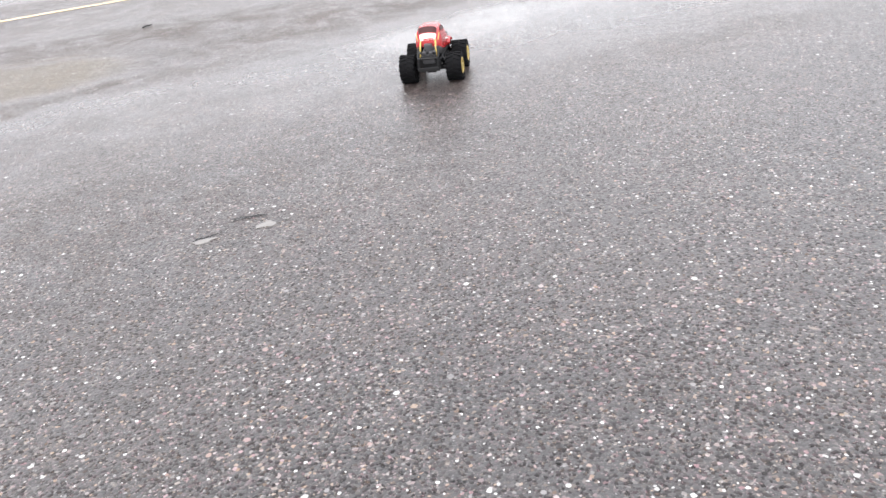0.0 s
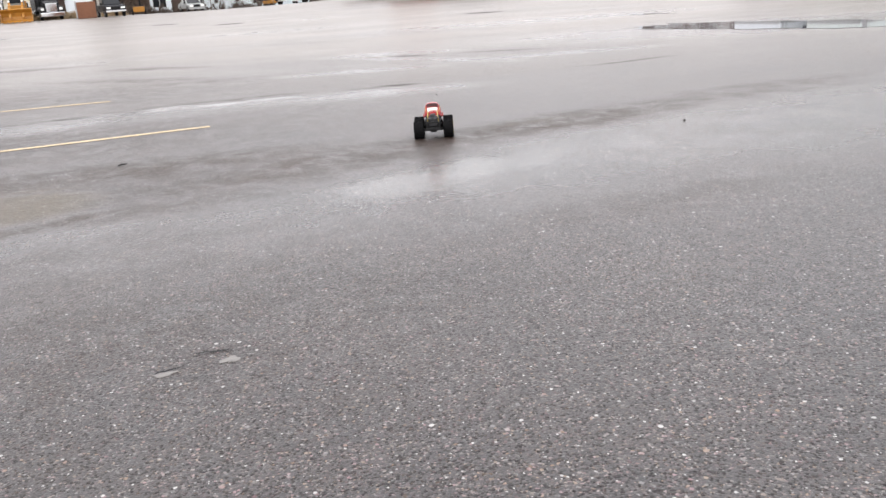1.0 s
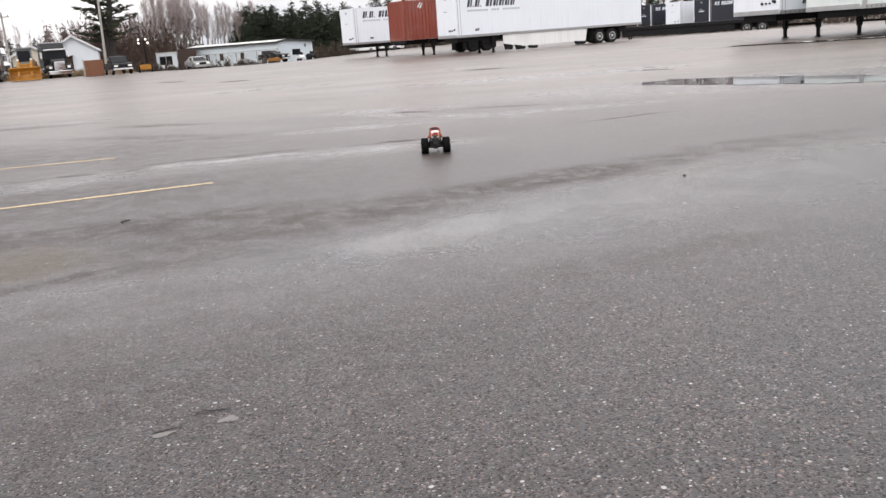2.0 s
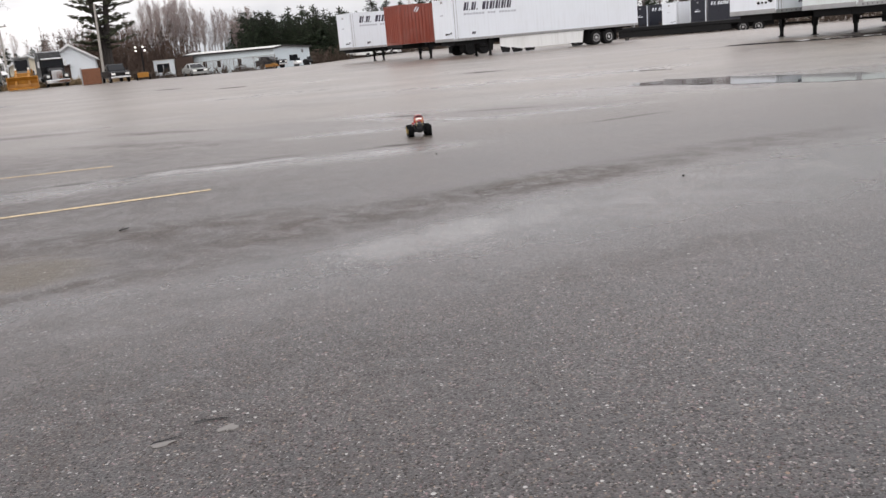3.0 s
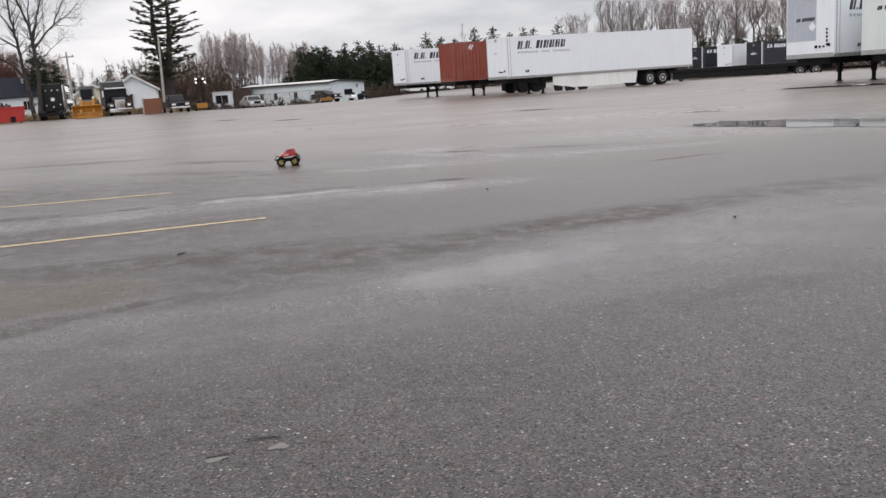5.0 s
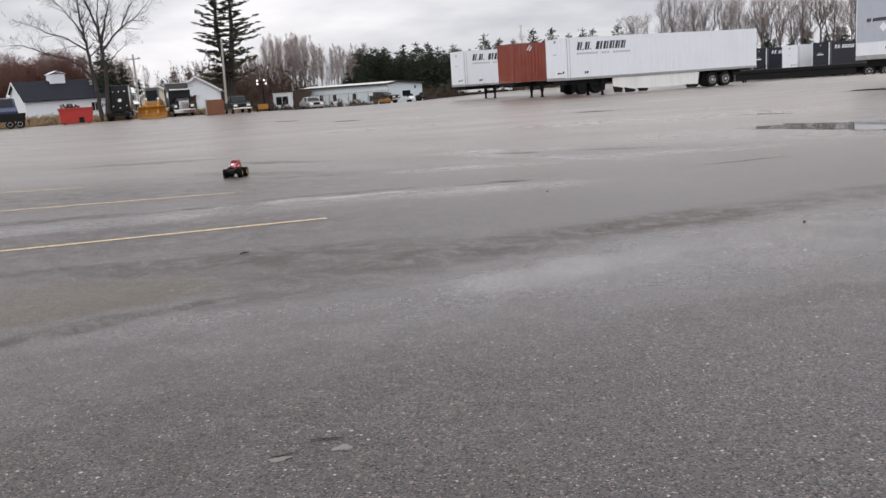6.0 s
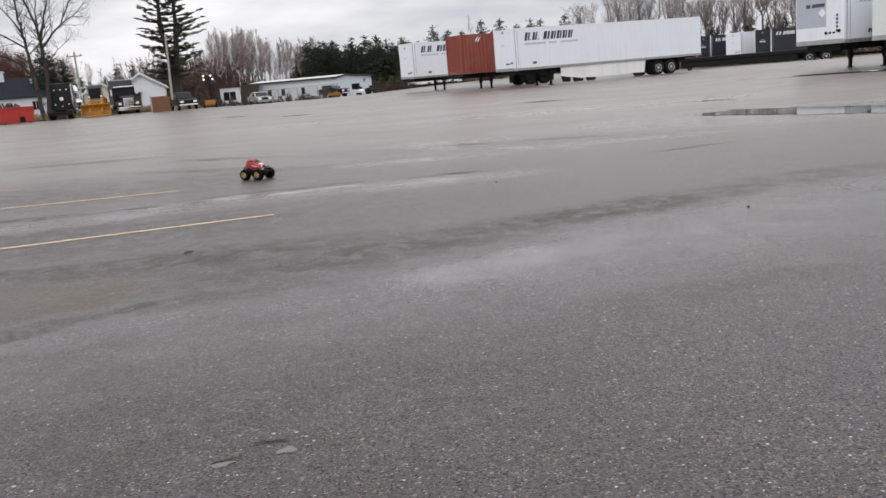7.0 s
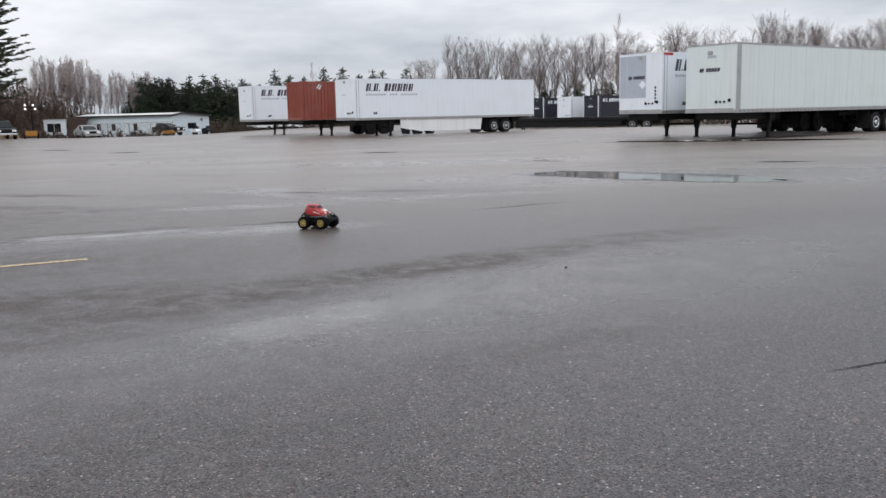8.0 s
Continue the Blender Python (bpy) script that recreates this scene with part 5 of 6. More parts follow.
def long_shed():
    """The low white building: long wall towards the lot, a gable at its near end."""
    d = Vector((-21.2 + 35.0, 116.2 - 123.1))
    turn = math.degrees(math.atan2(d.y, d.x))
    ob = thing("shed", "long low pale metal-sided shed with small windows", "building", pose(-35.0, 123.1, -0.72, 0, 0, turn))
    L = d.length - 0.6
    bm = B()
    prism(bm, [(0.0, -0.3), (0.0, 2.86), (1.8, 3.06), (7.9, 2.76), (7.9, -0.3)], 0.0, L)
    for v in bm.verts:
        v.co = Vector((v.co.y, v.co.x, v.co.z))
    part("wall", bm, "grey_siding", ob)
    for y0, z0, y1, z1 in ((-0.3, 2.84, 1.8, 3.08), (8.2, 2.74, 1.8, 3.08)):
        bm = B()
        prism(bm, [(y0, z0), (y1, z1), (y1, z1 + 0.09), (y0, z0 + 0.09)], -0.25, L + 0.2)
        for v in bm.verts:
            v.co = Vector((v.co.y, v.co.x, v.co.z))
        r = part("roof", bm, "roof_metal", ob)
        bm = B()
        prism(bm, [(y0, z0 - 0.14), (y1, z1 - 0.14), (y1, z1 + 0.095), (y0, z0 + 0.095)], L + 0.2, L + 0.24)
        prism(bm, [(y0 - 0.02, z0 - 0.12), (y0 + 0.03, z0 - 0.12), (y0 + 0.03, z0 + 0.08), (y0 - 0.02, z0 + 0.08)], -0.25, L + 0.2)
        for v in bm.verts:
            v.co = Vector((v.co.y, v.co.x, v.co.z))
        part("fascia", bm, "dark_trim", r)
    for x in (3.2, 5.6, 9.1, 12.6):
        window_in(ob, x - 0.22, x + 0.22, 1.05, 1.75, 0.0, "brown_metal")
    for k in range(16):
        bm = B()
        x = 0.5 + k * (L - 1.0) / 15
        box(bm, x - 0.02, x + 0.02, -0.02, 0.0, 0.0, 2.6)
        part("siding_rib", bm, "grey_siding", ob)
    bm = B()
    box(bm, L - 0.005, L + 0.03, 3.2, 5.0, 1.05, 1.8)
    part("gable_window", bm, "glass", ob, "dark gable window")
    bm = B()
    lathe(bm, [(0.24, L - 0.005), (0.24, L + 0.04), (0.1, L + 0.05)], 18, "X", (0, 6.2, 2.2))
    part("vent", bm, "dirty_grey", ob, "round gable vent")
    bm = B()
    tube(bm, (2.2, 1.8, 2.8), (2.2, 1.8, 3.5), 0.09, n=10)
    part("vent_pipe", bm, "roof_metal", ob)


def small_shed(m):
    ob = thing("shed", "small white hut with a dark opening, beside a brown container", "shed", m)
    bm = B()
    box(bm, -2.1, 0.55, 0, 2.4, -0.3, 2.3, 0.03)
    part("wall", bm, "siding", ob)
    bm = B()
    box(bm, -2.2, 0.65, -0.12, 2.5, 2.3, 2.42, 0.02)
    part("roof", bm, "roof_metal", ob)
    window_in(ob, -1.7, -0.1, 0.8, 1.9, 0.0)
    bm = B()
    box(bm, 0.7, 3.0, 0.1, 2.5, -0.3, 2.55, 0.03)
    part("store", bm, "brown_metal", ob, "dark brown metal store")
    return ob


def wire_fence(x0, y0, x1, y1, h=1.7):
    ob = thing("wire_fence", "grey chain-link fence before the long shed", "fence")
    a, b = Vector((x0, y0)), Vector((x1, y1))
    L = (b - a).length
    n = int(L / 2.6)
    for k in range(n + 1):
        p = a.lerp(b, k / n)
        z = ground_z(p.x, p.y)
        bm = B()
        tube(bm, (p.x, p.y, z - 0.1), (p.x, p.y, z + h + 0.05), 0.035, n=8)
        part("post", bm, "fence_wire", ob)
    bm = B()
    m = int(L / 0.16)
    for k in range(m):
        for d in (-1, 1):
            f0, f1 = k / m, min(max((k + d * h / 0.16) / m, 0), 1)
            p, q = a.lerp(b, f0), a.lerp(b, f1)
            t = abs(f1 - f0) * m * 0.16 / h
            zp = ground_z(p.x, p.y)
            tube(bm, (p.x, p.y, zp), (q.x, q.y, zp + h * t), 0.007, n=3, caps=False)
    z0, z1 = ground_z(x0, y0), ground_z(x1, y1)
    tube(bm, (x0, y0, z0 + h), (x1, y1, z1 + h), 0.022, n=6)
    tagged(part("wire_mesh", bm, "fence_wire", ob), kind="stuff")


def quad_bike(m, paint, label, name="snowmobile"):
    ob = thing(name, label, "vehicle", m)
    bm = B()
    prism(bm, [(-1.2, 0.35), (-1.25, 0.6), (-0.6, 0.95), (-0.2, 0.75), (0.9, 0.8), (1.1, 0.6), (0.9, 0.35)], -0.35, 0.35, 0.06)
    part("body", bm, paint, ob)
    bm = B()
    prism(bm, [(-0.75, 0.9), (-0.5, 1.3), (-0.42, 1.28), (-0.5, 0.9)], -0.3, 0.3, 0.02)
    part("windshield", bm, "glass", ob)
    bm = B()
    box(bm, -0.2, 0.95, -0.2, 0.2, 0.78, 0.95, 0.05)
    part("seat", bm, "black", ob)
    bm = B()
    box(bm, -0.3, 1.15, -0.22, 0.22, 0.0, 0.38, 0.08)
    box(bm, -1.4, -0.4, -0.5, -0.34, 0.0, 0.08, 0.02)
    box(bm, -1.4, -0.4, 0.34, 0.5, 0.0, 0.08, 0.02)
    part("track", bm, "tyre", ob)
    return ob


def far_sheds():
    long_shed()
    small_shed(pose(-36.2, 119.5, ground_z(-36.2, 119.5), 0, 0, 14))
    wire_fence(-32.0, 115.5, -20.6, 110.6)
    quad_bike(on(-18.4, 113.6, 118) @ Matrix.Scale(0.8, 4), "white_paint", "white and black snowmobile parked by the shed")
    quad_bike(on(-17.2, 114.2, 125) @ Matrix.Scale(0.8, 4), "black", "black and white snowmobile parked by the shed")
    quad_bike(on(-21.4, 112.0, 150) @ Matrix.Scale(0.8, 4), "yellow_paint", "small yellow tracked machine by the shed", "tracked_machine")
    road_car(on(-21.6, 113.2, 60), "utility_vehicle", "dull grey old pickup behind the wire fence", "pickup", 3.9, 1.6, 1.6, True)
    road_car(on(-12.0, 134.0, 70), "sedan", "white car parked beyond the trailers", "white_paint", 4.5, 1.8, 1.4)
    road_car(on(-8.6, 133.5, 75), "sedan", "white car parked beyond the trailers", "white_paint", 4.5, 1.8, 1.4)


def flatbed(m):
    ob = thing("flatbed_trailer", "long black flatbed trailer parked across the far lot", "trailer", m)
    bm = B()
    box(bm, 0, 14.5, 0, 2.5, 0.95, 1.25, 0.02)
    part("deck", bm, "black", ob)
    bm = B()
    for y in (0.7, 1.7):
        box(bm, 0.5, 14.0, y, y + 0.15, 0.5, 0.94, 0.02)
    part("frame", bm, "black", ob)
    bm = B()
    box(bm, 0.6, 10.4, 0.08, 0.14, 0.4, 0.94, 0.02)
    part("side_box", bm, "black", ob)
    for x in (11.4, 12.7):
        road_wheel(ob, x, 0.03, out=-1, rim="steel")
        road_wheel(ob, x, 2.47, out=1, rim="steel")
    landing_gear(ob, 1.2, 2.5)
    return ob


def far_row():
    """Dark and white van trailers at the far side, and a flatbed before them."""
    for x, y, skin, lab in ((27.6, 122.2, "navy", "black semi trailer with pale trim at the far side"), (30.4, 117.9, "white", "white semi trailer between two black ones"), (32.9, 113.5, "navy", "black semi trailer with pale trim at the far side")):
        t = van_trailer(on(x, y, TURN), lab, skin, post=0.0)
        if skin == "navy":
            bm = B()
            for x0, x1 in ((0.0, 0.09), (16.05, 16.15)):
                box(bm, x0, x1, -0.02, 0.06, 1.2, 4.1)
            box(bm, -0.02, 0.06, 2.52, 2.61, 1.2, 4.1)
            part("pale_trim", bm, "white", t, "pale corner trim")
            lettering(t, 0.9, -0.004, 3.3, 0.42, [0.3, 0.06, 0.3, 0.06, -0.2, 0.42, 0.33, 0.33, 0.3, 0.3], "white", gap=0.14)
            lettering(t, -0.004, 1.8, 2.6, 0.14, [0.1] * 8, "white", "front")
    flatbed(on(15.6, 83.5, -18, -0.08))


left_edge()
far_sheds()
far_row()

# ---- trees ----
def bark(name, col, pale):
    m = Mat(name)
    n = m.noise(m.mapped(m.co, (6, 6, 1.2)), 3.0, 4)
    r = m.t.nodes.new("ShaderNodeObjectInfo").outputs["Random"]
    c = m.mix(m.span(n, 0.35, 0.7), col, pale)
    c = m.mix(m.calc("MULTIPLY", r, 0.35), c, tuple(v * 0.5 for v in col))
    m.put("Base Color", c)
    m.put("Roughness", 0.9)
    return m.m


def needles(name, dark, light):
    m = Mat(name)
    isl = m.t.nodes.new("ShaderNodeNewGeometry").outputs["Random Per Island"]
    c = m.mix(isl, dark, light)
    c = m.mix(m.calc("MULTIPLY", m.t.nodes.new("ShaderNodeObjectInfo").outputs["Random"], 0.4), c, tuple(v * 0.6 for v in dark))
    m.put("Base Color", c)
    m.put("Roughness", 0.8)
    m.put("Specular IOR Level", 0.2)
    return m.m


M["bark_grey"] = bark("grey_hardwood_bark", (0.075, 0.064, 0.060), (0.17, 0.15, 0.142))
M["bark_pale"] = bark("pale_birch_bark", (0.20, 0.175, 0.16), (0.50, 0.47, 0.44))
M["bark_dark"] = bark("dark_pine_bark", (0.026, 0.022, 0.020), (0.065, 0.055, 0.050))
M["twigs"] = bark("greyish_twigs", (0.155, 0.125, 0.118), (0.27, 0.225, 0.212))
M["twigs_pale"] = bark("pinkish_grey_twigs", (0.25, 0.195, 0.185), (0.40, 0.335, 0.32))
M["twigs_dark"] = bark("dark_maple_twigs", (0.022, 0.018, 0.017), (0.05, 0.04, 0.038))
M["twigs_red"] = bark("reddish_budding_twigs", (0.13, 0.055, 0.042), (0.21, 0.10, 0.075))
M["needle"] = needles("pine_needles", (0.020, 0.032, 0.021), (0.060, 0.080, 0.045))
M["needle_pine"] = needles("white_pine_needles", (0.042, 0.052, 0.034), (0.15, 0.16, 0.10))
M["brush_brown"] = needles("brown_thicket", (0.085, 0.058, 0.047), (0.18, 0.128, 0.104))
M["brush_red"] = needles("reddish_thicket", (0.085, 0.038, 0.030), (0.18, 0.088, 0.070))
M["brush"] = needles("dead_brush", (0.06, 0.045, 0.035), (0.16, 0.12, 0.095))


def sticks(segs, n=4):
    """Tapered limbs from rows of (start, end, radius, radius) as vertices and faces."""
    vs, fs = [], []
    for p, q, r0, r1 in segs:
        d = (q - p)
        if d.length < 1e-5:
            continue
        z = d.normalized()
        x = z.orthogonal().normalized()
        y = z.cross(x)
        o = len(vs)
        for c, r in ((p, r0), (q, r1)):
            for k in range(n):
                a = 2 * math.pi * k / n
                vs.append(c + (x * math.cos(a) + y * math.sin(a)) * r)
        fs += [(o + k, o + (k + 1) % n, o + n + (k + 1) % n, o + n + k) for k in range(n)]
    return vs, fs


def raw_mesh(name, vs, fs, mat):
    me = bpy.data.meshes.new(name)
    me.from_pydata([tuple(v) for v in vs], [], fs)
    me.materials.append(M[mat])
    me.update()
    return me


def grow(rnd, p, d, length, r, depth, out, spread, up, kids, wob=0.08):
    """One limb in bent pieces, with its side limbs."""
    n = (3, 3, 4, 8)[depth]
    here, way = p.copy(), d.normalized()
    for k in range(n):
        way = (way + Vector((rnd.uniform(-wob, wob), rnd.uniform(-wob, wob), rnd.uniform(-wob, wob) + up * 0.05))).normalized()
        nxt = here + way * (length / n)
        ra, rb = r * (1 - 0.72 * k / n), r * (1 - 0.72 * (k + 1) / n)
        out[depth].append((here, nxt, max(ra, 0.009), max(rb, 0.006)))
        if depth > 0 and (k > 0 or depth < 3):
            for _ in range(kids[depth]):
                side = way.orthogonal().normalized()
                side.rotate(Matrix.Rotation(rnd.uniform(0, 6.283), 3, way))
                nd = way.lerp(side, spread * rnd.uniform(0.7, 1.2))
                nd.z += up * 0.12
                grow(rnd, here.lerp(nxt, rnd.uniform(0.2, 1.0)), nd, length * rnd.uniform(*((0.5, 0.7), (0.5, 0.7), (0.5, 0.7), (0.28, 0.46))[depth]) * (1.15 - 0.5 * k / n), rb * (0.7 if depth < 3 else 0.55), depth - 1, out, spread, up, kids, wob)
        here = nxt
    return here


def bare_tree_parts(seed, h, r, clear, kids=(0, 2, 2, 2), spread=0.5, up=1.0):
    """Limbs by depth of a leafless tree of height h, with a clear stem below."""
    rnd = random.Random(seed)
    out = {0: [], 1: [], 2: [], 3: []}
    top = Vector((rnd.uniform(-0.3, 0.3), rnd.uniform(-0.3, 0.3), clear))
    out[3].append((Vector((0, 0, -1.0)), top, r, r * 0.85))
    grow(rnd, top, Vector((rnd.uniform(-0.1, 0.1), rnd.uniform(-0.1, 0.1), 1)), h - clear, r * 0.85, 3, out, spread, up, kids, 0.06)
    return out


def oval_tree_parts(seed, h, r, clear, leaders, width, steep=0.55):
    """A leafless forest tree: a stem that forks into a few leaders, side limbs that rise to an oval crown, fine twigs."""
    rnd = random.Random(seed)
    out = {0: [], 1: [], 2: [], 3: []}

    def reach(z):
        f = min(max((z - clear) / (h - clear), 0.0), 1.0)
        return width * (0.30 + 0.70 * math.sin(math.pi * min(f * 0.8 + 0.12, 1.0)) ** 0.8) * (1.0 if f < 0.8 else 1.0 - 2.6 * (f - 0.8))

    fork = Vector((rnd.uniform(-0.15, 0.15), rnd.uniform(-0.15, 0.15), clear + (h - clear) * rnd.uniform(0.12, 0.3)))
    out[3].append((Vector((0, 0, -1.0)), fork, r, r * 0.8))
    for k in range(leaders):
        a = 6.283 * (k + rnd.uniform(-0.25, 0.25)) / leaders
        lean = width * rnd.uniform(0.25, 0.55) if leaders > 1 else 0.15
        top = Vector((math.cos(a) * lean, math.sin(a) * lean, h * rnd.uniform(0.86, 1.0)))
        p, n = fork.copy(), 9
        ra = r * 0.75 / leaders ** 0.4
        for i in range(n):
            u = (i + 1) / n
            q = fork.lerp(top, u)
            bow = lean * 0.35 * math.sin(math.pi * u)
            q += Vector((math.cos(a) * bow + rnd.gauss(0, 0.10), math.sin(a) * bow + rnd.gauss(0, 0.10), 0))
            out[2].append((p, q, max(ra * (1 - 0.85 * i / n), 0.016), max(ra * (1 - 0.85 * u), 0.012)))
            for _ in range(2):
                b = rnd.uniform(0, 6.283)
                c = p.lerp(q, rnd.random())
                L = reach(c.z) * rnd.uniform(0.55, 1.05)
                d = Vector((math.cos(b), math.sin(b), rnd.uniform(0.9, 1.5) * steep / 0.45)).normalized()
                grow(rnd, c, d, L * 1.15, max(ra * (1 - 0.85 * u) * 0.55, 0.015), 1, out, 0.42, 1.0, (0, 3, 0, 0), 0.10)
                grow(rnd, c + d * L * 0.3, (d + Vector((rnd.uniform(-0.6, 0.6), rnd.uniform(-0.6, 0.6), 0.3))).normalized(), L * 0.8, 0.013, 1, out, 0.42, 1.0, (0, 1, 0, 0), 0.10)
            p = q
    return out


def tree_of(name, label, out, stem_mat, twig_mat, group, n_stem=5, height=0.0):
    ob = thing(name, label, "tree", None, group)
    if height:
        k = height / max(q.z for rows in out.values() for p, q, a, b in rows)
        for rows in out.values():
            rows[:] = [(p * k, q * k, a, b) for p, q, a, b in rows]
    vs, fs = sticks(out[3] + out[2], n_stem)
    t = new("trunk", raw_mesh("trunk", vs, fs, stem_mat))
    t.parent = ob
    vs, fs = sticks(out[1], 4)
    v2, f2 = sticks(out[0], 3)
    o = len(vs)
    c = new("crown", raw_mesh("crown", vs + v2, fs + [tuple(i + o for i in f) for f in f2], twig_mat))
    c.parent = ob
    tagged(c, "bare fine twigs")
    return ob


def spray(vs, fs, c, d, size, rnd, n=3, flat=0.35, slim=0.28):
    """A small tuft of needle blades round a point."""
    for _ in range(n):
        a = Vector((rnd.gauss(0, 1), rnd.gauss(0, 1), rnd.gauss(0, flat))).normalized()
        a = (a + d * 0.6).normalized()
        b = a.orthogonal().normalized()
        b.rotate(Matrix.Rotation(rnd.uniform(0, 6.28), 3, a))
        s = size * rnd.uniform(0.6, 1.3)
        o = len(vs)
        vs += [c - a * s * 0.3 + b * s * slim, c - a * s * 0.3 - b * s * slim, c + a * s]
        fs.append((o, o + 1, o + 2))


def conifer(seed, h, r, label="dark green conifer at the wood's edge", name="conifer"):
    rnd = random.Random(seed)
    ob = thing(name, label, "tree", None, "conifers")
    segs = [(Vector((0, 0, -1)), Vector((0, 0, h)), 0.16, 0.02)]
    vs, fs = [], []
    for _ in range(int(h * 26)):
        z = h * (0.05 + 0.93 * rnd.random() ** 1.1)
        f = z / h
        a = rnd.uniform(0, 6.283)
        d = Vector((math.cos(a), math.sin(a), rnd.uniform(0.0, 0.4))).normalized()
        L = r * (1 - f) ** 0.55 * (0.6 + 0.4 * min(f * 4, 1.0)) * rnd.uniform(0.55, 1.1) + 0.12
        p = Vector((0, 0, z))
        segs.append((p, p + d * L, 0.03, 0.008))
        steps = max(int(L / 0.3), 2)
        for i in range(steps):
            c = p + d * L * (i + 0.6) / steps
            c.z -= 0.10 * ((i + 1) / steps) ** 2 * L
            spray(vs, fs, c + Vector((rnd.gauss(0, 0.13), rnd.gauss(0, 0.13), rnd.gauss(0, 0.08))), d, 0.44 - 0.22 * f, rnd, 4)
    spray(vs, fs, Vector((0, 0, h)), Vector((0, 0, 1.5)), 0.3, rnd, 4)
    a, b = sticks(segs, 4)
    t = new("trunk", raw_mesh("trunk", a, b, "bark_dark"))
    c = new("crown", raw_mesh("crown", vs, fs, "needle"))
    t.parent = c.parent = ob
    return ob


def white_pine():
    """The tall old pine: two dark stems with level, tufted boughs and gaps of sky between them."""
    rnd = random.Random(21)
    ob = thing("white_pine", "tall old white pine with level boughs and a forked stem", "tree", on(-41.6, 112.6))
    segs, vs, fs = [], [], []
    stems = [(Vector((0, 0, -0.5)), Vector((-0.3, 0, 4.5)), Vector((-1.3, 0.2, 10.5)), Vector((-1.0, 0.3, 17.2))), (Vector((0, 0, 0.5)), Vector((0.1, 0, 4.5)), Vector((0.9, -0.2, 10.5)), Vector((0.9, 0, 16.0)))]
    for s in stems:
        for (p, q), (r0, r1) in zip(zip(s, s[1:]), ((0.56, 0.44), (0.44, 0.30), (0.30, 0.07))):
            segs.append((p, q, r0, r1))

    def stem_at(s, z):
        for p, q in zip(s, s[1:]):
            if p.z <= z <= q.z:
                return p.lerp(q, (z - p.z) / (q.z - p.z))
        return s[-1].copy()

    for s in stems:
        z = 4.0
        while z < s[-1].z:
            f = (z - 4.0) / (s[-1].z - 4.0)
            reach = 4.3 * (1 - f) ** 0.42 * (0.7 + 0.3 * min(f * 3, 1)) + 0.5
            for k in range(rnd.randint(3, 4)):
                a = rnd.uniform(0, 6.283)
                L = reach * rnd.uniform(0.45, 1.15)
                p = stem_at(s, z + rnd.uniform(-0.15, 0.15))
                d = Vector((math.cos(a), math.sin(a), rnd.uniform(-0.06, 0.10) + 0.22 * f)).normalized()
                mid = p + d * L * 0.55
                mid.z -= 0.04 * L
                end = p + d * L
                end.z += 0.07 * L
                segs.append((p, mid, 0.085, 0.05))
                segs.append((mid, end, 0.05, 0.012))
                side = Vector((-d.y, d.x, 0))
                for j in range(int(L * 2.2)):  # short side boughs, each a flat plume of needles
                    u = 0.18 + 0.82 * (j + rnd.random()) / max(int(L * 2.2), 1)
                    c = p.lerp(mid, u / 0.55) if u < 0.55 else mid.lerp(end, (u - 0.55) / 0.45)
                    w = side * rnd.choice((-1, 1)) * rnd.uniform(0.3, 0.8) + d * 0.5
                    tip = c + w * rnd.uniform(0.5, 1.0) + Vector((0, 0, rnd.uniform(0.0, 0.22)))
                    segs.append((c, tip, 0.022, 0.008))
                    for i in range(11):
                        spray(vs, fs, c.lerp(tip, 0.25 + 0.8 * rnd.random()) + Vector((rnd.gauss(0, 0.12), rnd.gauss(0, 0.12), rnd.gauss(0.03, 0.035))), w, 0.22, rnd, 5, 0.12)
            z += rnd.uniform(0.5, 0.85)
    a, b = sticks(segs, 8)
    t = new("trunk", raw_mesh("trunk", a, b, "bark_dark"))
    c = new("crown", raw_mesh("crown", vs, fs, "needle_pine"))
    t.parent = c.parent = ob
    tagged(c, "layered tufts of dark green needles")


# the maple's leading limbs: thickness at the foot, then sideways and height along each
MAPLE_LIMBS = [
    (0.26, (-0.25, -0.3), (-0.5, 3.2), (-0.9, 7.7), (-1.2, 11.5), (-1.4, 15.6)),
    (0.13, (-0.6, 4.4), (-1.7, 6.1), (-3.0, 6.9), (-5.1, 7.6), (-6.9, 8.4), (-8.7, 8.5)),
    (0.10, (-0.9, 7.7), (-2.5, 8.9), (-4.7, 9.7), (-6.6, 10.8)),
    (0.09, (-1.0, 9.3), (-2.6, 11.8), (-3.9, 13.6)),
    (0.29, (0.3, -0.3), (0.65, 5.1), (0.6, 8.2), (0.3, 10.4), (-0.4, 12.7), (-0.9, 15.2)),
    (0.13, (0.6, 8.2), (1.3, 11.0), (2.2, 13.7), (2.7, 15.0)),
    (0.12, (0.65, 7.6), (1.7, 8.9), (2.9, 10.0), (4.7, 11.3), (6.1, 12.7)),
    (0.08, (2.9, 10.0), (3.8, 12.0), (5.2, 13.7)),
    (0.09, (0.45, 9.3), (0.75, 13.0), (0.9, 15.4)),
    (0.07, (0.65, 5.6), (2.2, 7.4), (3.7, 8.6)),
]


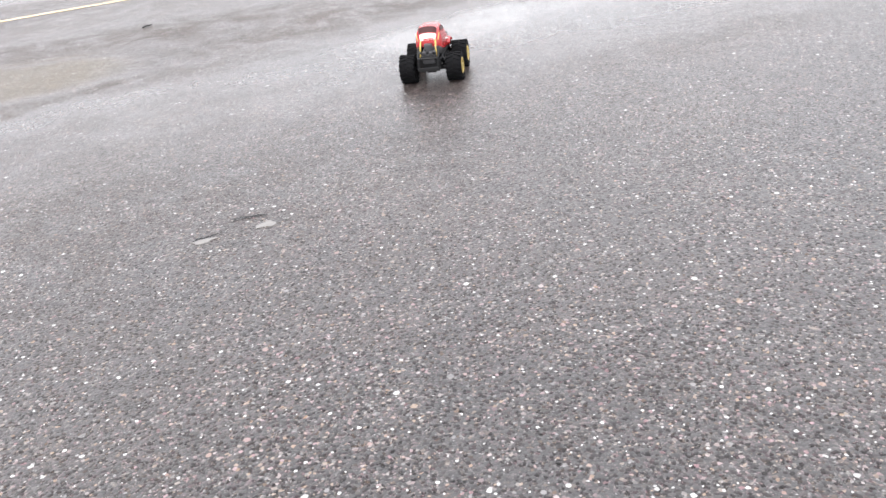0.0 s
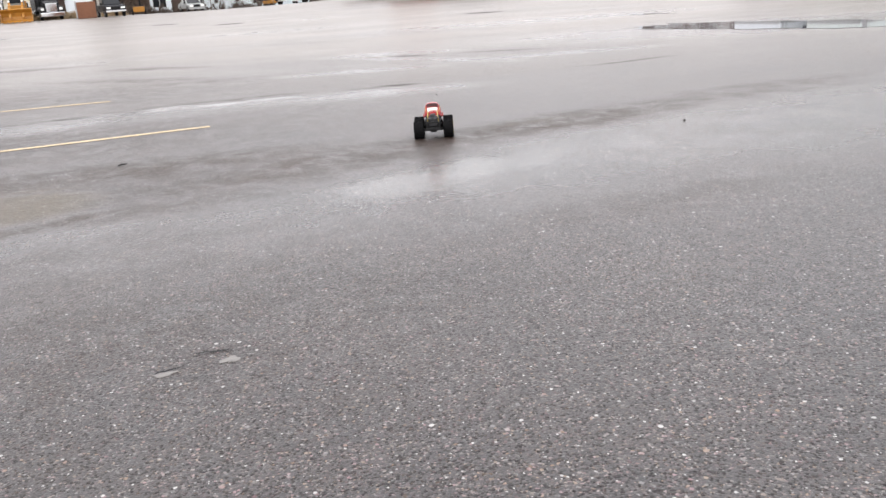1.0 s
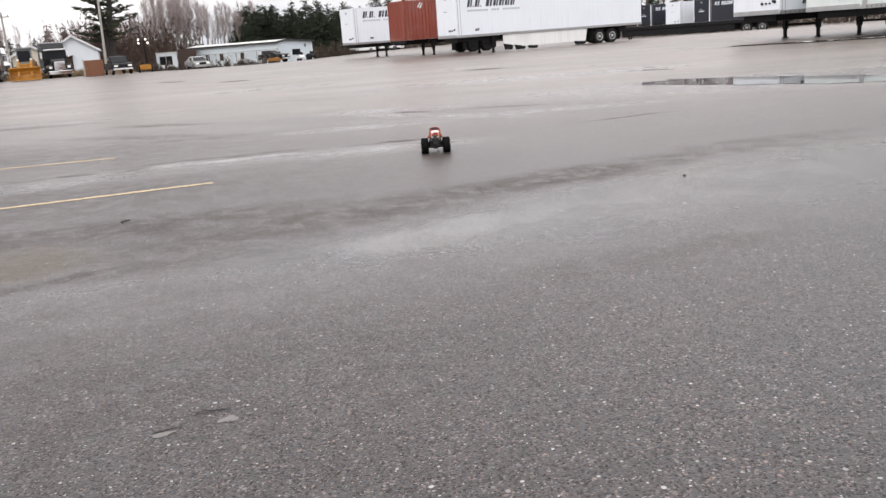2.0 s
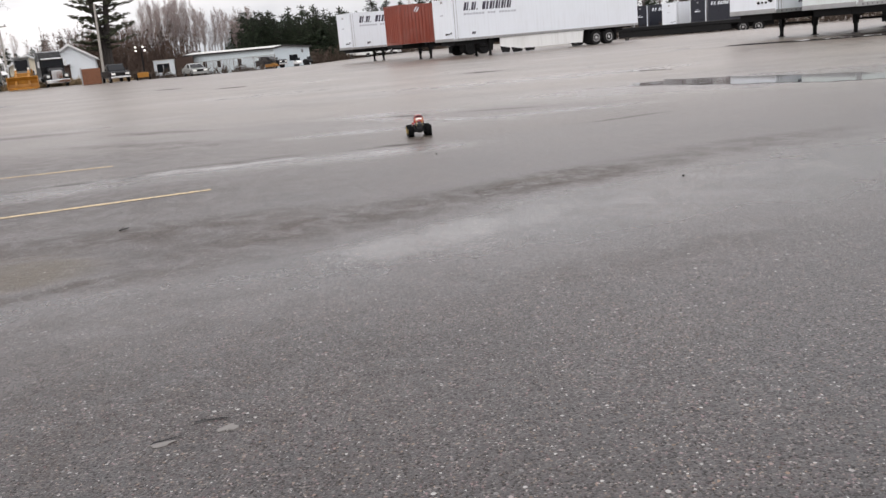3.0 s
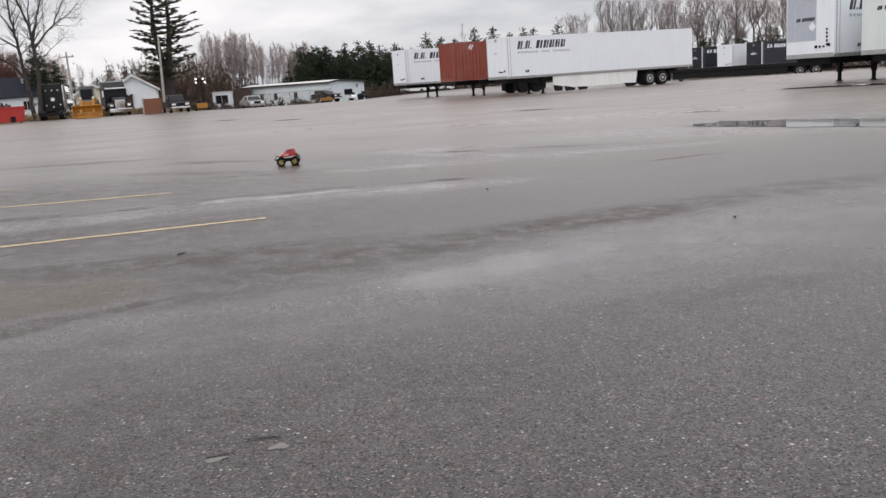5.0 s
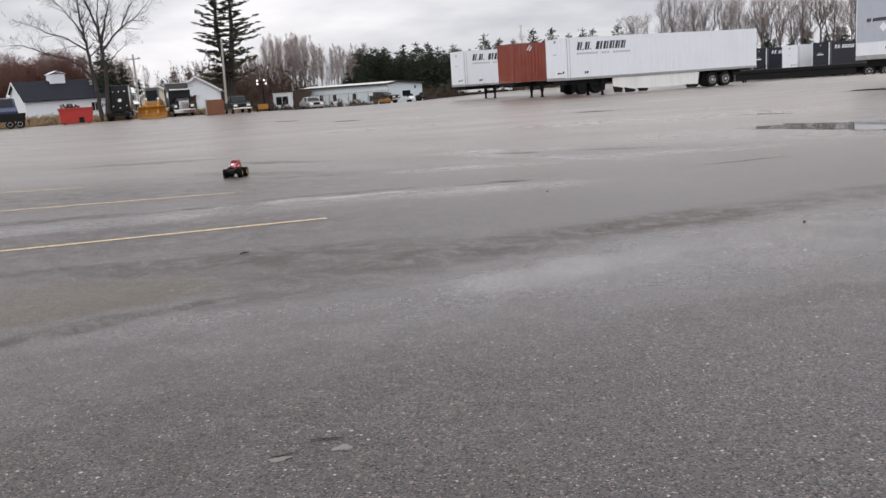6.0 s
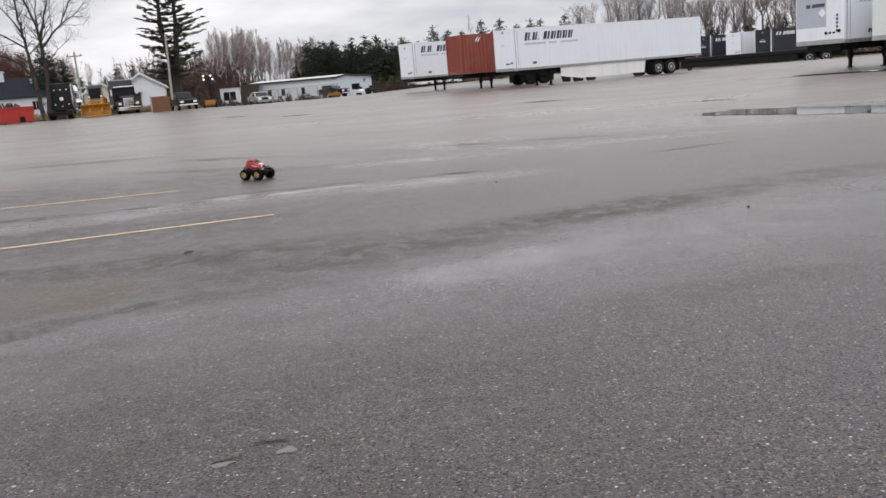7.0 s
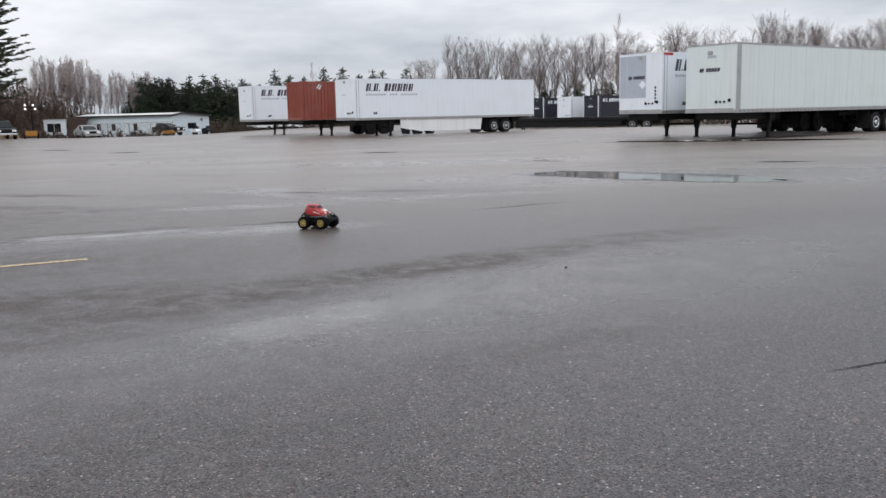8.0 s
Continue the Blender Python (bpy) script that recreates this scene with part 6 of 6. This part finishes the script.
def bare_maple():
    """The spreading leafless tree behind the tractors, two stems from one root with long arching limbs."""
    rnd = random.Random(8)
    out = {0: [], 1: [], 2: [], 3: []}
    for n, (r, *pts) in enumerate(MAPLE_LIMBS):
        deep = rnd.uniform(-0.25, 0.25) if n % 4 else 0.0
        here = [Vector((x, deep * math.hypot(x - pts[0][0], z - pts[0][1]) + (0.3 * rnd.uniform(-1, 1) if i else 0), z)) for i, (x, z) in enumerate(pts)]
        run = sum((b - a).length for a, b in zip(here, here[1:]))
        gone = 0.0
        for a, b in zip(here, here[1:]):
            L = (b - a).length
            way = (b - a).normalized()
            pieces = max(int(L / 0.7), 1)
            p = a
            for k in range(pieces):
                q = a.lerp(b, (k + 1) / pieces) + Vector((rnd.gauss(0, 0.05), rnd.gauss(0, 0.05), rnd.gauss(0, 0.05)))
                f0, f1 = (gone + L * k / pieces) / run, (gone + L * (k + 1) / pieces) / run
                ra, rb = r * (1 - 0.86 * f0), r * (1 - 0.86 * f1)
                out[3].append((p, q, ra, rb))
                if q.z > 5.2 and f1 > 0.15:
                    for _ in range(1 if f1 < 0.5 else 2):
                        side = way.orthogonal().normalized()
                        side.rotate(Matrix.Rotation(rnd.uniform(0, 6.283), 3, way))
                        nd = way.lerp(side, rnd.uniform(0.4, 0.75))
                        nd.z += 0.22
                        grow(rnd, q, nd, rnd.uniform(1.3, 2.9) * (1.15 - 0.5 * f1), max(rb * 0.45, 0.018), 2, out, 0.5, 0.7, (0, 1, 1, 0), 0.10)
                p = q
            gone += L
    ob = tree_of("maple", "large leafless spreading tree with two stems", out, "bark_dark", "twigs_dark", "", 8)
    ob.matrix_basis = on(-49.5, 93.6, 27)
    return ob


def brush_strip(name, x0, y0, x1, y1, depth, h, count, seed, label, mat="brush"):
    rnd = random.Random(seed)
    vs, fs = [], []
    for _ in range(count):
        f = rnd.random()
        x, y = x0 + (x1 - x0) * f + rnd.uniform(-depth, depth), y0 + (y1 - y0) * f + rnd.uniform(-depth, depth)
        z = ground_z(x, y)
        top = h * rnd.uniform(0.35, 1.0) * (0.7 + 0.3 * math.sin(f * 37 + seed))
        p = Vector((x, y, z - 0.2))
        q = p + Vector((rnd.gauss(0, 0.25), rnd.gauss(0, 0.25), 1)) * top
        a, b = sticks([(p, q, 0.02, 0.008)], 3)
        o = len(vs)
        vs += a
        fs += [tuple(i + o for i in t) for t in b]
        for _ in range(6 + int(top)):
            c = p.lerp(q, rnd.uniform(0.15, 1.0))
            spray(vs, fs, c, Vector((0, 0, 1.2)), 0.5, rnd, 2, 0.8, 0.1)
    ob = new(name, raw_mesh(name, vs, fs, mat))
    return tagged(ob, label, "bushes", kind="stuff")


def at_bearing(az, r):
    return r * math.sin(radians(az)), r * math.cos(radians(az))


def set_tree(src, az, r, s, turn, sink=0.1):
    x, y = at_bearing(az, r)
    c = copy_thing(src, pose(x, y, ground_z(x, y) - sink, 0, 0, turn) @ Matrix.Scale(s, 4))
    c.scale = (s, s, s)
    return c


def plant(kinds, az0, az1, n, r0, r1, seed, scale=(0.85, 1.15)):
    """Copies of some trees along an arc of the wood's edge."""
    rnd = random.Random(seed)
    for k in range(n):
        az = az0 + (az1 - az0) * (k + rnd.uniform(0.1, 0.9)) / n
        set_tree(rnd.choice(kinds), az, rnd.uniform(r0, r1), rnd.uniform(*scale), rnd.uniform(0, 360))


# the hardwoods' skyline: bearing, height
SKYLINE = [(4.4, 11.0), (6.8, 12.6), (8.0, 14.0), (11.4, 14.2), (11.9, 10.0), (12.3, 13.4), (14.0, 15.2), (16.6, 14.8), (17.2, 12.0), (19.8, 13.4), (21.0, 15.8), (23.0, 14.6), (24.4, 12.8), (26.0, 16.0), (28.4, 15.6), (29.8, 12.4), (30.9, 13.0), (33.0, 15.4), (40.0, 14.0)]


def skyline(az):
    for (a, h), (b, k) in zip(SKYLINE, SKYLINE[1:]):
        if a <= az <= b:
            return h + (k - h) * (az - a) / (b - a)
    return 13.0


def hardwoods(kinds, n, r0, r1, seed, low):
    rnd = random.Random(seed)
    for k in range(n):
        az = 4.5 + (35.5 - 4.5) * (k + rnd.uniform(0.05, 0.95)) / n
        r = rnd.uniform(r0, r1)
        set_tree(rnd.choice(kinds), az, r, skyline(az) / 14.0 * rnd.uniform(low, 1.0) * r / 140, rnd.uniform(0, 360))


def woods():
    tall = []
    for i in range(5):
        out = oval_tree_parts(40 + i, 14.0, 0.17, 2.4 + 0.5 * i, 2 + i % 3, 2.3 + 0.25 * i)
        t = tree_of("bare_tree", "tall leafless grey hardwood at the wood's edge", out, "bark_grey", "twigs", "bare trees", height=14.0)
        x, y = at_bearing(7 + 5.5 * i, 139)
        t.matrix_basis = pose(x, y, -0.2)
        tall.append(t)
    birch = []
    for i in range(3):
        out = oval_tree_parts(60 + i, 12.0, 0.10, 2.6, 1 + i, 1.5, 0.8)
        t = tree_of("birch_tree", "slender pale-stemmed leafless tree", out, "bark_pale", "twigs_pale", "pale bare trees", height=12.0)
        x, y = at_bearing(-15.6 - 0.8 * i, 146)
        t.matrix_basis = pose(x, y, -1.2)
        birch.append(t)
    red = []
    for i in range(2):
        out = bare_tree_parts(70 + i, 8.0, 0.16, 1.5, (0, 3, 2, 3), 0.55, 0.7)
        t = tree_of("budding_tree", "reddish leafless tree in a far wood", out, "bark_grey", "twigs_red", "reddish trees", height=10.5 + i)
        x, y = at_bearing(-33 - 3 * i, 185)
        t.matrix_basis = pose(x, y, -0.2)
        red.append(t)
    firs = []
    for i, (h, r) in enumerate(((8.0, 2.5), (8.8, 2.7), (9.4, 2.6), (7.2, 2.5))):
        t = conifer(80 + i, h, r)
        x, y = at_bearing(-6 - 1.7 * i, 146)
        t.matrix_basis = pose(x, y, -1.1)
        firs.append(t)
    hardwoods(tall, 40, 134, 152, 1, 0.86)
    hardwoods(tall, 14, 160, 178, 21, 0.8)
    set_tree(birch[0], 17.4, 141, 1.42, 40)
    set_tree(birch[0], -1.9, 150, 0.9, 10)
    plant(birch, -18.2, -15.0, 22, 141, 156, 2, (0.92, 1.06))
    plant(birch, -15.0, -11.6, 20, 143, 160, 3, (0.70, 0.90))
    plant(birch, -22.5, -18.2, 16, 146, 166, 22, (0.58, 0.80))
    plant(firs, -12.8, -5.2, 52, 138, 154, 4, (0.80, 1.0))
    plant(firs, -16.0, -12.8, 7, 138, 146, 24, (0.35, 0.55))
    plant(firs, -4.6, 4.6, 15, 152, 168, 5, (0.90, 1.12))
    plant(firs, 3.5, 35, 50, 172, 190, 31, (0.82, 1.02))
    plant(red, -44, -26, 46, 160, 205, 6, (0.85, 1.1))
    plant(red, -38, -28.6, 44, 164, 186, 26, (0.95, 1.15))
    plant(firs, -33, -20.5, 18, 140, 175, 7, (0.55, 0.9))
    set_tree(firs[1], -27.5, 132, 1.15, 30)
    set_tree(firs[0], -26.6, 134, 0.95, 120)
    plant(birch, -27, -20, 10, 150, 180, 8, (0.55, 0.75))
    plant(tall, 36, 60, 18, 130, 165, 9, (0.8, 1.1))
    brush_strip("brush", *at_bearing(-21.5, 121), *at_bearing(-12, 136), 2.0, 2.0, 500, 11, "brown leafless brush along the wood's edge")
    brush_strip("brush", *at_bearing(-12.5, 134), *at_bearing(0, 138), 2.0, 2.6, 600, 12, "dark brush under the conifers")
    brush_strip("brush", *at_bearing(0, 134), *at_bearing(34, 130), 2.5, 2.8, 1300, 13, "brown leafless undergrowth below tall trees")
    brush_strip("brush", *at_bearing(-48, 150), *at_bearing(-20, 150), 4.0, 3.5, 1300, 14, "brown leafless undergrowth behind the houses")
    brush_strip("brush", *at_bearing(-47, 172), *at_bearing(-28.8, 172), 6.0, 11.5, 6500, 16, "reddish leafless thicket behind the houses", "brush_red")
    brush_strip("brush", *at_bearing(-28.8, 172), *at_bearing(-22, 172), 6.0, 5.0, 2400, 19, "low reddish leafless thicket behind the houses", "brush_red")
    brush_strip("brush", *at_bearing(-22.3, 142), *at_bearing(-16.6, 146), 4.0, 8.5, 2400, 18, "brown leafless thicket behind the pine", "brush_brown")
    brush_strip("brush", *at_bearing(-19, 140), *at_bearing(-11, 145), 3.0, 3.4, 900, 17, "grey-brown leafless thicket at the wood's edge", "brush_brown")
    brush_strip("dead_grass", *at_bearing(-36, 104), *at_bearing(-20, 112), 1.4, 0.9, 1900, 15, "tufts of tan dead grass along the lot's edge", "grass")
    brush_strip("dead_grass", *at_bearing(-34.5, 107), *at_bearing(-29.0, 108), 1.4, 1.4, 1000, 33, "tall tan dead grass before the white house", "grass")
    brush_strip("brush", -38.5, 117.6, -22.6, 111.9, 0.5, 1.5, 150, 34, "thin brown weeds along the wire fence")


white_pine()
bare_maple()
woods()


# ---- small things on the asphalt ----
M["crack"] = plain("dark_open_crack", (0.006, 0.006, 0.006), 0.9, 0.0, 0.2, 30)
M["mortar"] = plain("pale_patch_filler", (0.17, 0.16, 0.15), 0.7, 0.0, 0.4, 20)
M["twig_bark"] = plain("wet_dark_twig", (0.012, 0.010, 0.009), 0.6, 0.0, 0.3, 60)


def crack(points, w, seed, label):
    """A ragged dark gap running through the asphalt."""
    rnd = random.Random(seed)
    pts = []
    for (x0, y0), (x1, y1) in zip(points, points[1:]):
        n = max(int(math.hypot(x1 - x0, y1 - y0) / 0.03), 2)
        pts += [(x0 + (x1 - x0) * k / n + rnd.gauss(0, 0.006), y0 + (y1 - y0) * k / n + rnd.gauss(0, 0.006)) for k in range(n)]
    pts.append(points[-1])
    bm = B()
    rows = []
    for i, (x, y) in enumerate(pts):
        a, b = pts[max(i - 1, 0)], pts[min(i + 1, len(pts) - 1)]
        d = Vector((b[0] - a[0], b[1] - a[1])).normalized()
        f = min(i, len(pts) - 1 - i) / len(pts) * 4
        h = w * min(f + 0.15, 1) * rnd.uniform(0.5, 1.2) / 2
        rows.append((bm.verts.new((x - d.y * h, y + d.x * h, 0.004)), bm.verts.new((x + d.y * h, y - d.x * h, 0.004))))
    for p, q in zip(rows, rows[1:]):
        bm.faces.new((p[1], q[1], q[0], p[0]))
    return tagged(part("crack", bm, "crack", None), label, "crack", "asphalt cracks", "structure")


def chip(x, y, a, b, turn, mat, name, label, seed, h=0.008):
    """A flat irregular bit lying on the ground."""
    rnd = random.Random(seed)
    bm = B()
    rings = []
    for s, z in ((1.0, 0.0), (0.95, h * 0.7), (0.6, h)):
        ring = []
        for k in range(10):
            t = 2 * math.pi * k / 10
            rr = s * (1 + 0.25 * math.sin(3 * t + seed) + 0.12 * math.sin(5 * t + 2 * seed))
            ring.append(bm.verts.new((a * rr * math.cos(t), b * rr * math.sin(t), z)))
        rings.append(ring)
    for p, q in zip(rings, rings[1:]):
        for k in range(10):
            bm.faces.new((p[k], p[(k + 1) % 10], q[(k + 1) % 10], q[k]))
    bm.faces.new(rings[-1])
    bm.faces.new(rings[0][::-1])
    ob = part(name, bm, mat, None)
    ob.matrix_basis = on(x, y, turn, 0.001)
    return tagged(ob, label, name.replace("_", " "))


def twig(x, y, L, turn):
    bm = B()
    p = [Vector((-L / 2, 0, 0.012)), Vector((-L * 0.1, 0.008, 0.014)), Vector((L * 0.2, -0.006, 0.013)), Vector((L / 2, 0.01, 0.012))]
    for a, b, r in zip(p, p[1:], (0.008, 0.007, 0.006)):
        tube(bm, a, b, r, r * 0.9, 8)
    tube(bm, p[1], p[1] + Vector((0.03, 0.03, 0.01)), 0.006, 0.003, 6)
    ob = part("twig", bm, "twig_bark", None)
    ob.matrix_basis = on(x, y, turn)
    return tagged(ob, "short dark wet twig lying on the asphalt", "twig")


crack([(-1.19, 3.48), (-1.12, 3.505), (-1.03, 3.515), (-1.01, 3.50)], 0.012, 1, "short dark crack in worn asphalt")
crack([(-1.30, 3.30), (-1.25, 3.335), (-1.17, 3.37)], 0.016, 2, "short dark crack in worn asphalt")
crack([(2.77, 4.74), (3.04, 4.81), (3.25, 4.88), (3.68, 4.95), (4.3, 5.17)], 0.020, 3, "long thin dark crack in worn asphalt")
chip(-1.0, 3.41, 0.045, 0.03, 20, "mortar", "filler_patch", "small pale filler patch in the asphalt", 4, 0.003)
chip(-1.24, 3.30, 0.05, 0.022, 25, "mortar", "filler_patch", "small pale filler patch in the asphalt", 7, 0.003)
twig(-3.06, 8.02, 0.11, 62)
chip(2.18, 8.42, 0.012, 0.010, 0, "twig_bark", "pebble", "small dark pebble on the asphalt", 3, 0.012)
chip(-0.2, 11.6, 0.011, 0.009, 0, "twig_bark", "pebble", "small dark pebble on the asphalt", 5, 0.012)


# ---- what moves ----
# seconds, x, y, heading (0: away, 90: to the left)
DRIVE = [
    (0.0, -0.345, 5.43, -6.5), (0.2, -0.31, 6.06, -5), (0.5, -0.25, 7.01, -2), (1.0, -0.20, 8.53, 0), (1.5, -0.18, 10.11, 1), (2.2, -0.26, 12.10, 2), (2.8, -0.41, 13.70, 6),
    (3.0, -0.49, 14.15, 7), (3.5, -0.81, 15.13, 15), (4.0, -1.56, 16.03, 46), (4.2, -1.95, 16.38, 56), (4.8, -3.56, 17.09, 88), (5.3, -5.13, 17.26, 122),
    (5.5, -5.66, 17.04, 137), (6.0, -6.15, 16.23, 180), (6.5, -5.43, 15.17, 238), (7.0, -4.17, 14.40, 246), (7.5, -2.39, 13.40, 249), (8.0, -0.32, 12.23, 241),
]


def drive_at(t):
    """The truck's place and heading between the rows, on a smooth curve."""
    rows = DRIVE
    k = max(i for i in range(len(rows) - 1) if rows[i][0] <= t)
    t0, t1 = rows[k][0], rows[k + 1][0]
    h, f = t1 - t0, (t - rows[k][0]) / (rows[k + 1][0] - rows[k][0])
    out = []
    for c in (1, 2, 3):
        def slope(i):
            a, b = max(i - 1, 0), min(i + 1, len(rows) - 1)
            return (rows[b][c] - rows[a][c]) / (rows[b][0] - rows[a][0])
        p0, p1, m0, m1 = rows[k][c], rows[k + 1][c], slope(k) * h, slope(k + 1) * h
        out.append((2 * f ** 3 - 3 * f ** 2 + 1) * p0 + (f ** 3 - 2 * f ** 2 + f) * m0 + (3 * f ** 2 - 2 * f ** 3) * p1 + (f ** 3 - f ** 2) * m1)
    return out


def motions():
    steps = [k / 30 for k in range(241)]
    path = [drive_at(min(t, 8.0)) for t in steps]
    walk(TRUCK, [(t, on(x, y, h)) for t, (x, y, h) in list(zip(steps, path))[::3]])
    far = [0.0]
    for a, b in zip(path, path[1:]):
        far.append(far[-1] + math.hypot(b[0] - a[0], b[1] - a[1]))
    for w in TOY_WHEELS:
        x, y, z = w.matrix_basis.translation
        rows = []
        for i, (t, s) in enumerate(zip(steps, far)):
            j = min(max(i, 5), len(path) - 6)
            bend = (path[j + 5][2] - path[j - 5][2]) / max(far[j + 5] - far[j - 5], 0.05)
            steer = max(min(bend * 0.27, 25), -25) if y > 0 else 0.0
            rows.append((t, Matrix.Translation((x, y, z)) @ pose(0, 0, 0, 0, 0, steer) @ Matrix.Rotation(-s / 0.085, 4, "X")))
        walk(w, rows)


motions()
